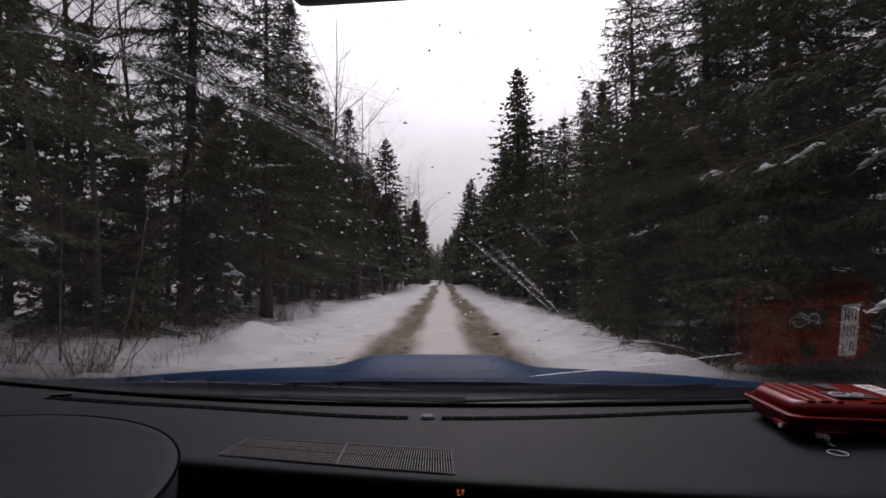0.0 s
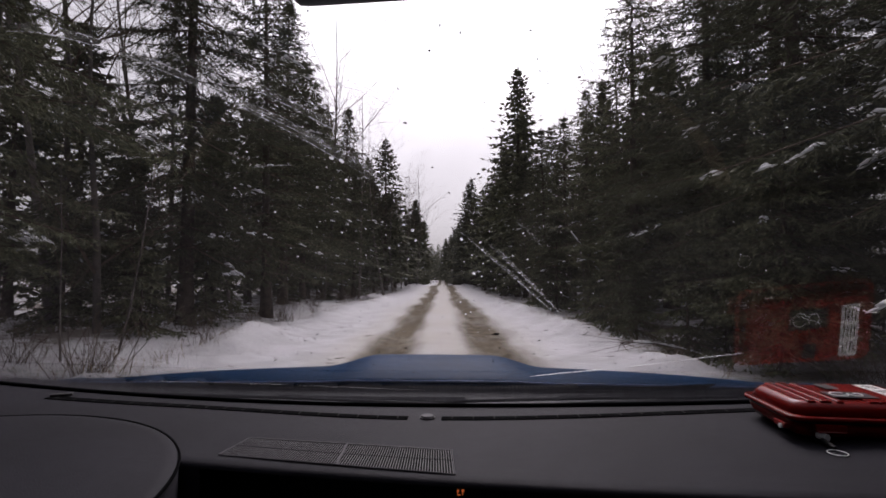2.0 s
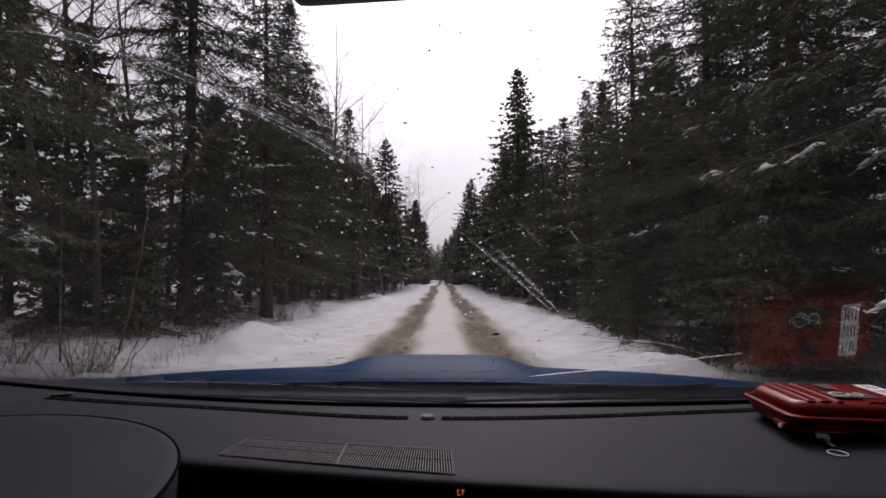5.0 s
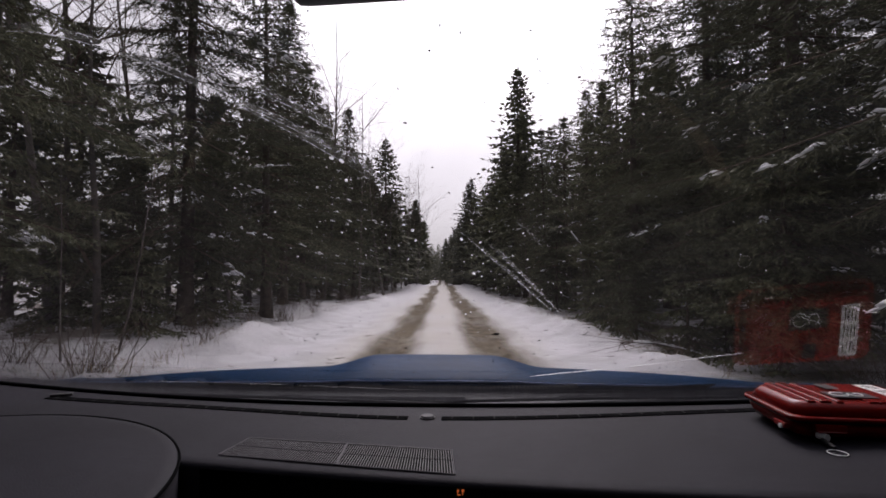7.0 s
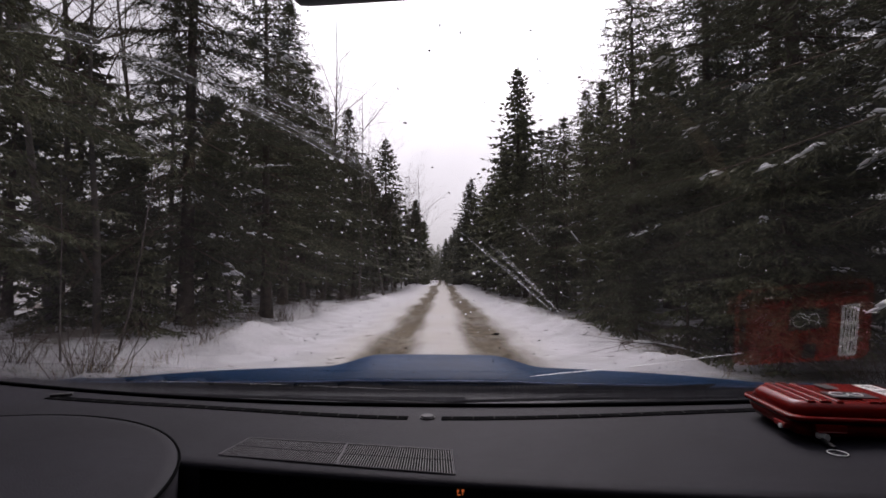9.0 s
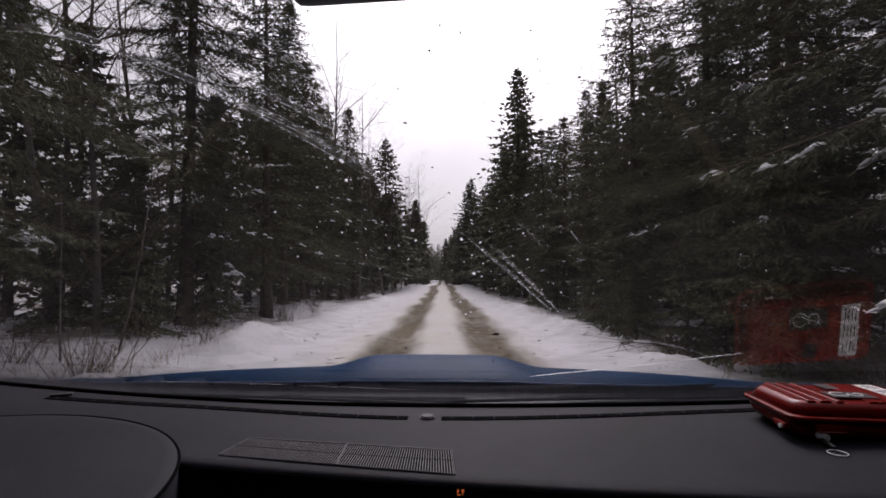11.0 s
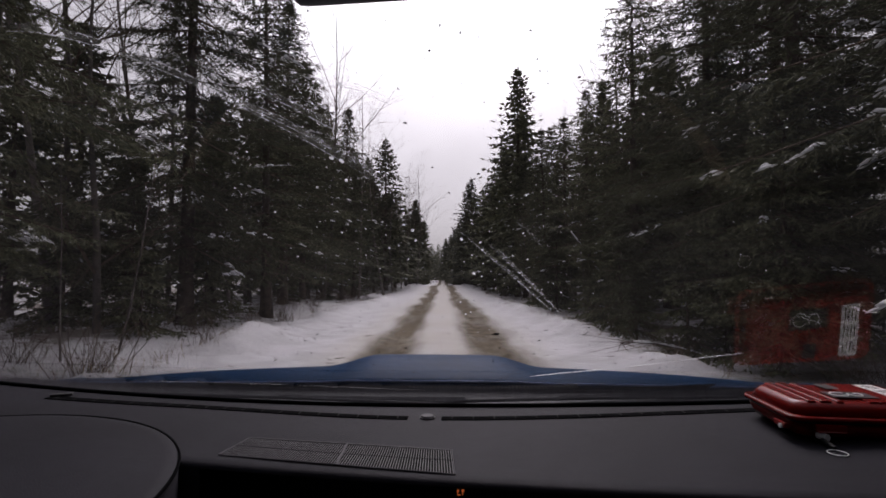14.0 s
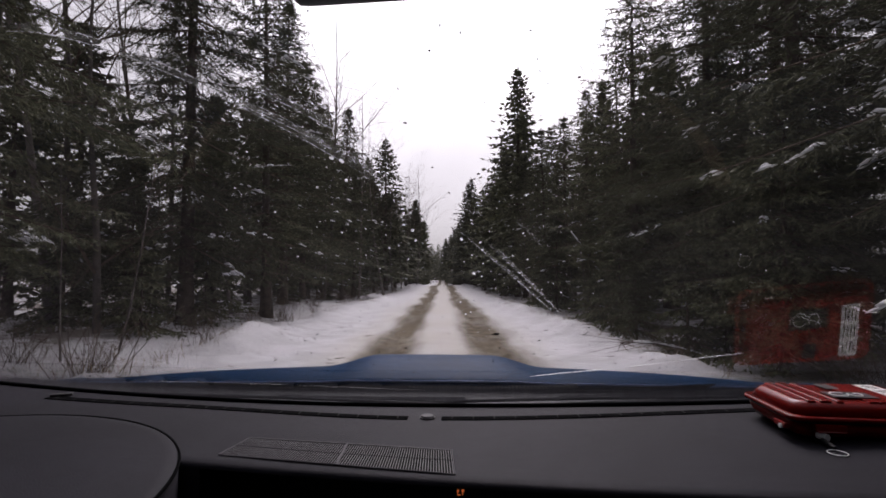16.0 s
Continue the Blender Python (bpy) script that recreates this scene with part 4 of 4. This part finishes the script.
def blobs(spots, r, share, low=0.010, high=0.034, detail=1, clods=(3, 7)):
    """Lumpy, flattened snow pads, each of a few merged clods."""
    vs, fs = [], []
    ico = bmesh.new()
    bmesh.ops.create_icosphere(ico, subdivisions=detail, radius=1.0)
    iv = np.array([v.co[:] for v in ico.verts])
    ifc = np.array([[v.index for v in f.verts] for f in ico.faces])
    ico.free()
    count = 0
    for axis, lat, az, L in spots:
        if r.rand() > share:
            continue
        c, s = math.cos(az), math.sin(az)
        n = len(axis)
        heavy = r.uniform(0.6, 1.3)
        near = r.uniform(0.45, 0.9)
        for k in range(r.randint(*clods)):
            p = axis[min(max(int(n * r.normal(near, 0.12)), 0), n - 1)] + lat * r.normal(0, 0.07 * L) + r.normal(0, 0.02, 3)
            size = r.uniform(low, high) * (0.6 + 0.3 * min(L, 2.0)) * heavy
            lump = iv * (1 + 0.30 * np.sin(iv @ r.normal(0, 2.4, 3))[:, None] + 0.30 * np.sin(iv @ r.normal(0, 5.0, 3))[:, None] + 0.2 * np.sin(iv @ r.normal(0, 9.0, 3))[:, None])
            w = lump * np.array([size * r.uniform(1.2, 2.8), size * r.uniform(0.5, 0.9), size * r.uniform(0.28, 0.55)])
            w[:, 2] -= 0.55 * np.abs(w[:, 0]) * (w[:, 0] > 0) + 0.5 * w[:, 1] ** 2 / size
            w = np.stack([w[:, 0] * c - w[:, 1] * s, w[:, 0] * s + w[:, 1] * c, w[:, 2]], axis=1) + p + np.array([0, 0, 0.02])
            fs.append(ifc + count)
            vs.append(w)
            count += len(w)
    return (np.concatenate(vs), np.concatenate(fs)) if vs else None


def mesh_np(name, verts, faces, material, smooth=False):
    me = bpy.data.meshes.new(name)
    n, k = faces.shape
    me.vertices.add(len(verts))
    me.vertices.foreach_set("co", np.asarray(verts, dtype=np.float32).ravel())
    me.loops.add(n * k)
    me.loops.foreach_set("vertex_index", faces.astype(np.int32).ravel())
    me.polygons.add(n)
    me.polygons.foreach_set("loop_start", (np.arange(n) * k).astype(np.int32))
    me.materials.append(material)
    me.update(calc_edges=True)
    if smooth:
        me.polygons.foreach_set("use_smooth", [True] * n)
    return me


def conifer(name, seed, height, radius, gap, width, label, group, kind="spruce", snow=0.25, bare=0.1, step=0.30, limbs_too=True, fine=0):
    trunk, dead, crown, limbs, spots = conifer_data(seed, height, radius, gap, width, kind, bare, step, fine)
    t = thing(name, Matrix(), label, "tree", group)
    part("trunk", tubes(trunk, 8), M["bark"], t, smooth=True)
    if limbs_too:
        tagged(part("limbs", tubes((limbs if fine else []) + dead, 3, False), M["twig"], t, "thin brown limbs and dead twigs"), kind="stuff")
    c = new("crown", mesh_np("crown", *crown, M["needle"] if kind == "spruce" else M["pine"]))
    c.parent = t
    tagged(c, "dark green needle sprays", kind="stuff")
    if snow:
        b = blobs(spots, np.random.RandomState(seed + 50), snow, 0.012, 0.036, 2, (6, 14)) if fine > 6 else blobs(spots, np.random.RandomState(seed + 50), snow, 0.016, 0.044)
        if b:
            s = new("snow", mesh_np("snow", *b, M["fresh"], True))
            s.parent = t
            s["kind"] = "stuff"
            s["label"] = "white clumps of snow on the boughs"
    return t


def bare_tree(seed, height, label, group, spread=0.5, mat_name="birch", levels=3, name="bare_tree", low=0.32):
    r = np.random.RandomState(seed)
    lines = []
    fine = []

    def grow(p, d, L, rad, lv):
        n = (5, 3, 2, 2)[lv]
        pts = [(p, rad)]
        q = np.array(p)
        dd = np.array(d)
        ends = []
        for i in range(n):
            dd = dd + r.normal(0, 0.05 + 0.05 * lv, 3)
            dd[2] += 0.04
            dd /= np.linalg.norm(dd)
            q = q + dd * L / n
            pts.append((q, max(rad * (1 - 0.9 * (i + 1) / n), 0.0022)))
            ends.append((q, dd.copy(), (i + 1) / n))
        (lines if lv < 2 else fine).append(pts)
        if lv >= levels:
            return
        m = (14, 6, 3)[lv]
        for k in range(m):
            f = r.uniform(low if lv == 0 else 0.15, 1.0)
            i = min(int(f * n), n - 1)
            a, b2 = np.array(pts[i][0]), np.array(pts[i + 1][0])
            pos = a + (b2 - a) * (f * n - i)
            az = r.uniform(0, 6.28)
            side = np.array([math.cos(az), math.sin(az), 0.0])
            nd = ends[i][1] * r.uniform(0.6, 1.0) + side * r.uniform(0.5, 1.0) * (0.6 + spread)
            nd /= np.linalg.norm(nd)
            grow(pos, nd, L * r.uniform(0.22, 0.42) * (1.25 - 0.6 * f if lv == 0 else 1.0), max(rad * (1 - 0.85 * f) * 0.5, 0.003), lv + 1)

    grow(np.array([0, 0, -0.2]), np.array([r.normal(0, 0.06), r.normal(0, 0.06), 1.0]), height, (0.006 if height > 8 else 0.0032) * height + 0.008, 0)
    t = thing(name, Matrix(), label, "tree", group)
    part("trunk", tubes(lines[:1], 7), M[mat_name], t, smooth=True)
    tagged(part("branches", tubes(lines[1:] + fine, 3, False), M["twig"], t, "fine leafless branches"), kind="stuff")
    return t


def shrub(seed, size, label):
    r = np.random.RandomState(seed)
    lines = []
    for k in range(26):
        az = r.uniform(0, 6.28)
        d = np.array([math.cos(az) * r.uniform(0.1, 0.8), math.sin(az) * r.uniform(0.1, 0.8), 1.0])
        L = size * r.uniform(0.4, 1.0)
        p = np.array([r.normal(0, 0.12), r.normal(0, 0.12), -0.1])
        mid = p + d * L * 0.55
        end = p + d * L + np.array([r.normal(0, 0.1), r.normal(0, 0.1), -0.05 * L])
        lines.append([(p, 0.005), (mid, 0.0035), (end, 0.0015)])
        for j in range(3):
            q = p + d * L * r.uniform(0.4, 0.9)
            lines.append([(q, 0.0025), (q + r.normal(0, 0.16, 3) * size + np.array([0, 0, 0.1]), 0.001)])
    t = thing("shrub", Matrix(), label, "shrub", "roadside brush")
    tagged(part("stems", tubes(lines, 3, False), M["twig"], t), kind="stuff")
    return t


def put(proto, spots, r, lo=0.85, hi=1.15, wide=1.0, fresh=True):
    """Sets copies of the prototypes on the ground at the given places; the prototype itself takes its first one."""
    used = set() if fresh else set(proto)
    for k, (x, y, which) in enumerate(spots):
        t = proto[(k if fresh and k < len(proto) else which) % len(proto)]
        s = r.uniform(lo, hi)
        m = Matrix.Translation((x, y, ground_z(x, y) - 0.05)) @ Matrix.Rotation(r.uniform(0, 6.28), 4, "Z") @ Matrix.Diagonal((s * wide, s * wide, s * r.uniform(0.92, 1.1), 1))
        if t not in used:
            used.add(t)
            t.matrix_basis = m
        else:
            c = copy_thing(t, Matrix())
            c.matrix_basis = m


def build_forest():
    r = np.random.RandomState(11)
    near = [conifer("spruce_tree", 20 + i, h, rad, 0.12, 0.030, lab, "spruces along the track", snow=sn, bare=0.13, step=0.36, fine=8)
            for i, (h, rad, sn, lab) in enumerate((
                (11.0, 3.1, 0.30, "tall dark green spruce with patchy snow on its boughs"),
                (12.5, 3.1, 0.40, "dense dark spruce with white snow clumps, beside the track"),
                (9.5, 2.8, 0.55, "broad young spruce carrying heavy snow clumps on its boughs"),
                (11.5, 3.3, 0.16, "drooping dark spruce, almost free of snow"),))]
    mid = [conifer("spruce_tree", 40 + i, h, rad, 0.30, 0.10, "dark pointed spruce in the roadside row, thinly snowed", "spruces along the track", snow=sn, step=0.40, bare=0.10)
           for i, (h, rad, sn) in enumerate(((11.5, 3.0, 0.14), (10.0, 2.8, 0.2), (13.0, 3.2, 0.08), (8.5, 2.6, 0.16)))]
    middle = [conifer("spruce_tree", 30 + i, h, rad, 0.21, 0.055, "dark spruce with layered drooping boughs and a little snow", "spruces along the track", snow=sn, step=0.38, bare=0.12, fine=4)
              for i, (h, rad, sn) in enumerate(((11.0, 3.0, 0.25), (13.0, 3.2, 0.15), (9.5, 2.8, 0.35)))]
    small = [conifer("young_spruce", 70 + i, h, rad, 0.105, 0.026, "low young spruce at the edge of the track", "young spruces", snow=sn, step=0.22, bare=0.03, fine=4)
             for i, (h, rad, sn) in enumerate(((2.2, 0.9, 0.05), (3.0, 1.1, 0.1), (1.6, 0.75, 0.0), (3.8, 1.2, 0.06)))]
    pines = [conifer("pine_tree", 60 + i, h, 2.2, 0.20, 0.075, "bushy green pine with a bare lower trunk", "pines in the wood", kind="pine", snow=0.05, bare=0.28, step=0.45) for i, h in enumerate((11.0, 12.5))]
    far = [conifer("spruce_tree", 80 + i, h, rad, 0.90, 0.40, "small dark spruce far off in the wood", "spruces deep in the wood", snow=0, step=0.66, limbs_too=False) for i, (h, rad) in enumerate(((11.5, 2.7), (10.0, 2.4), (13.0, 2.8)))]
    bares = [bare_tree(100 + i, h, "tall leafless birch with thin grey trunk", "bare trees", spread=sp) for i, (h, sp) in enumerate(((12.5, 0.35), (11.0, 0.5), (13.5, 0.3)))]
    broad = [bare_tree(110 + i, h, "spreading leafless roadside tree with many grey boughs", "bare trees", spread=0.9, low=0.12) for i, h in enumerate((8.5, 7.5))]
    poles = [bare_tree(120 + i, h, "slender bare sapling among the spruces", "bare saplings", spread=0.3, levels=2, name="sapling") for i, h in enumerate((5.0, 6.5))]

    n_sp, m_sp, f_sp, p_sp, b_sp, s_sp, w_sp, k_sp, t_sp = [], [], [], [], [], [], [], [], []
    for side, edge in ((-1, 5.5), (1, 4.9)):
        y = 3.2 if side > 0 else 5.6
        i = 0
        while y < 185:
            x = side * (edge - 1.5 * smooth01((y - 30) / 40) + r.uniform(-0.35, 0.6)) + road_x(y) - (0.7 if side < 0 and y < 9 else 0)
            tall = r.rand()
            if side < 0 and 30 < y < 62 and i % 2:
                b_sp.append((x + 0.8, y, r.randint(3)))
            elif 14 < y < 30:
                k_sp.append((x, y, i))
            elif y < 24:
                n_sp.append((x, y, i + (0 if side < 0 else 1)))
            elif y < 75:
                (t_sp if i % 3 == 0 else p_sp if tall < 0.12 else m_sp).append((x, y, r.randint(4)))
            else:
                f_sp.append((x, y, r.randint(3)))
            y += r.uniform(2.5, 4.0) * (1 if y < 75 else 1.3)
            if side < 0 and 7.3 < y < 11.0:
                y = 11.2
            i += 1
        # rows behind the first
        for row, (dx, gapy) in enumerate(((2.6, 2.9), (5.4, 3.2), (9.0, 4.0), (14.0, 5.0), (21.0, 6.5))):
            y = 1.0 + row
            while y < (130 if row < 3 else 90):
                x = side * (edge + dx + r.uniform(-0.9, 0.9)) + road_x(y)
                u = r.rand()
                if row < 3 and y < 22 and r.rand() < (0.45 if side < 0 else 0.28):
                    y += gapy
                    continue
                if u < (0.10 if row < 2 and y < 60 else 0.03):
                    b_sp.append((x, y, r.randint(3)))
                elif row < (2 if y < 22 else 1) and y < 45:
                    (p_sp if u > 0.85 else m_sp).append((x, y, r.randint(4)))
                elif row < 2 and y < 90:
                    f_sp.append((x, y, r.randint(3)))
                else:
                    w_sp.append((x, y))
                y += gapy * r.uniform(0.75, 1.3)
        # unseen spruces beside and behind the car, added to block light into the cabin
        for y in np.arange(-4.0, 2.5, 2.6):
            k_sp.append((side * (edge - 0.1 + r.uniform(-0.3, 0.5)), y, r.randint(3)))
        for y in np.arange(-24, -5.0, 2.6):
            f_sp.append((side * (edge + r.uniform(-0.3, 1.2)), y, r.randint(3)))
        for k in range(26 if side < 0 else 16):
            y = 5 + 55 * r.rand() ** 1.4
            s_sp.append((side * (edge + r.uniform(-1.2, 3.5)) + road_x(y), y, r.randint(2)))
    young = [(-r.uniform(5.2, 7.2), 8.5 + 34 * r.rand() ** 1.3, r.randint(4)) for k in range(7)] + [(r.uniform(4.2, 5.6), 5.5 + 34 * r.rand() ** 1.3, r.randint(4)) for k in range(5)]
    b_sp += [(-5.6, 24, 0), (-5.0, 45, 2), (-4.6, 64, 1), (5.2, 33, 1), (4.8, 50, 0), (4.6, 68, 2), (-8.3, 7.5, 1), (-9.0, 11.5, 2), (-7.8, 14.0, 0), (-10.5, 9.0, 1), (-9.5, 16.5, 2), (-8.0, 20, 1), (7.4, 13, 2), (7.0, 19, 0), (-7.6, 31, 0), (-8.2, 36, 2), (-6.6, 43, 1), (-7.0, 50, 0), (-6.4, 58, 2), (-6.2, 66, 1), (6.2, 44, 2), (5.8, 55, 0), (6.4, 63, 1)]
    for k in range(190):
        w_sp.append((r.uniform(-34, 24) - 5, r.uniform(192, 250)))
    k_sp += [(7.2 + 0.3 * (k % 2), 5.0 + 2.7 * k, k) for k in range(3)]
    m_sp += [(7.2 + 0.3 * (k % 2), 5.0 + 2.7 * k, k) for k in range(3, 7)] + [(9.6, 12.0, 1), (9.2, 18.0, 3)] + [(-8.0, 6.0, 2), (-7.7, 16.5, 1), (-10.4, 14.0, 1)]
    w_sp += [(r.uniform(-16, 7), r.uniform(186, 225)) for k in range(150)]
    put(near, n_sp, r, 0.82, 1.15)
    put(middle, k_sp, r, 0.6, 1.22, 1.15)
    put(mid, t_sp, r, 1.02, 1.28, 1.25)
    put(mid, m_sp, r, 0.5, 0.95, 1.25, False)
    young += [(6.4, 8.6, 1), (7.3, 9.8, 3), (8.3, 11.0, 1), (6.0, 7.3, 0), (9.4, 11.6, 3), (-7.4, 9.6, 1)]
    young += [(3.9, 7.9, 2), (3.75, 9.6, 0)]
    young += [(4.25 + 0.35 * math.sin(2.3 * k), 6.2 + 2.1 * k + 0.5 * math.sin(4.1 * k), (3, 1, 0, 1)[k % 4]) for k in range(8)]
    put(small, young, r, 0.7, 1.25)
    put(pines, p_sp, r)
    put(far, f_sp, r, 0.6, 1.22, 1.25)
    put(bares, b_sp, r)
    put(broad, [(-6.0, 8.6, 0), (-7.6, 11.8, 1), (-6.6, 15.5, 0), (-9.0, 9.0, 1), (5.9, 17.5, 1)], r, 0.95, 1.2)
    put(poles, s_sp, r, 0.6, 1.1)
    bushes = [shrub(140 + i, s, "low leafless brown bush poking out of the snow") for i, s in enumerate((0.7, 1.0, 1.3))]
    spots = []
    for side, edge in ((-1, 4.0), (1, 3.5)):
        for k in range(30 if side < 0 else 22):
            y = (5.2 if side < 0 else 4.0) + 46 * r.rand() ** 1.5
            spots.append((side * (edge + abs(r.normal(0, 0.9))), y, r.randint(3)))
    put(bushes, spots, r, 0.6, 1.1)
    # far woods that close the view between the trunks
    data = []
    for i in range(3):
        v, f = conifer_data(200 + i, 11.5, 2.4, 0.75, 0.60, "spruce", 0.04, 0.95)[2]
        keep = np.arange(0, len(f), 10)
        data.append((v.reshape(-1, 4, 3)[keep].reshape(-1, 3), np.arange(len(keep) * 4).reshape(-1, 4)))
    vs, fs, count = [], [], 0
    w_sp += [((-1 if k % 2 else 1) * r.uniform(27, 60), r.uniform(-30, 210)) for k in range(220)]
    for k, (x, y) in enumerate(w_sp):
        v, f = data[k % 3]
        s, a = r.uniform(0.85, 1.3), r.uniform(0, 6.28)
        c, sn = math.cos(a) * s, math.sin(a) * s
        vs.append(np.stack([v[:, 0] * c - v[:, 1] * sn + x, v[:, 0] * sn + v[:, 1] * c + y, v[:, 2] * s + ground_z(x, y) - 0.1], axis=1))
        fs.append(f + count)
        count += len(v)
    tagged(new("far_woods", mesh_np("far_woods", np.concatenate(vs), np.concatenate(fs), M["needle"])), "dark conifer woods deep behind the roadside trees", "forest", kind="stuff")
    # dry grass and twigs on the banks
    n = 2600
    side = np.where(r.rand(n) < 0.5, -1, 1)
    y = np.where(side < 0, 5.2, 4.0) + 40 * r.rand(n) ** 1.6
    x = side * (np.where(side < 0, 3.5, 2.9) + np.abs(r.normal(0, 0.8, n)))
    base = np.stack([x, y, np.array([ground_z(a, b) for a, b in zip(x, y)]) - 0.02], axis=1)
    al = unit(np.stack([r.normal(0, 0.5, n), r.normal(0, 0.5, n), np.ones(n)], axis=1))
    v, f = fan(base, al, unit(np.cross(al, r.normal(0, 1, (n, 3)))), r.uniform(0.06, 0.30, n), r.uniform(0.0015, 0.004, n))
    tagged(new("dry_grass", mesh_np("dry_grass", v, f, M["grass"])), "dry straw-coloured grass blades poking through the snow", "grass", kind="stuff")
    # fallen sticks and bark on the snow
    lines = []
    for k in range(380):
        y0 = 4.5 + 30 * r.rand() ** 1.5
        x0 = r.choice((-1, 1)) * (1.6 + abs(r.normal(0, 2.2)))
        a, L = r.uniform(0, 6.28), r.uniform(0.02, 0.16) * (2.2 if r.rand() < 0.06 else 1)
        p = (x0, y0, ground_z(x0, y0) + 0.008)
        q = (x0 + L * math.cos(a), y0 + L * math.sin(a), ground_z(x0 + L * math.cos(a), y0 + L * math.sin(a)) + r.uniform(0.0, 0.03))
        lines.append([(p, r.uniform(0.003, 0.009)), (q, 0.002)])
    tagged(part("fallen_twigs", tubes(lines, 4), M["twig"]), "small broken twigs and bark strewn on the snow", "twigs", kind="stuff")


def fallen_branch(x, y, turn, lean, length, seed):
    """A thin dead trunk leaning out of the wood, with a strip of snow along its upper side."""
    r = np.random.RandomState(seed)
    t = thing("fallen_branch", Matrix.Translation((x, y, ground_z(x, y))) @ Matrix.Rotation(turn, 4, "Z"), "thin dead birch leaning out of the wood with snow along it", "branch", "fallen branches")
    d = np.array([math.cos(lean), 0, math.sin(lean)])
    pts = [np.array([0, 0, -0.1]) + d * length * f + np.array([0, 0.10 * math.sin(5 * f + seed), 0.10 * math.sin(3.0 * f)]) for f in np.linspace(0, 1, 9)]
    stem = [(p, 0.024 * (1.1 - i / 9)) for i, p in enumerate(pts)]
    part("stem", tubes([stem], 7), M["birch"], t, smooth=True)
    twigs = []
    for k in range(26):
        p = pts[r.randint(2, 9)]
        q = p + d * r.uniform(0.1, 0.5) + r.normal(0, 0.28, 3)
        twigs.append([(p, 0.007), (q, 0.002)])
    tagged(part("twigs", tubes(twigs, 3, False), M["twig"], t), kind="stuff")
    snow = [(p + np.array([0, 0, 0.018]), (0.016 + 0.008 * math.sin(i * 2.7)) * (1.0 if i % 4 else 0.4)) for i, p in enumerate(pts[1:-1])]
    part("snow", tubes([snow], 7), M["fresh"], t, smooth=True)


build_forest()
for spot in ((4.3, 7.6, 2.9, 0.16, 1.5, 1), (5.0, 13.5, 2.2, 0.95, 3.6, 2)):
    fallen_branch(*spot)
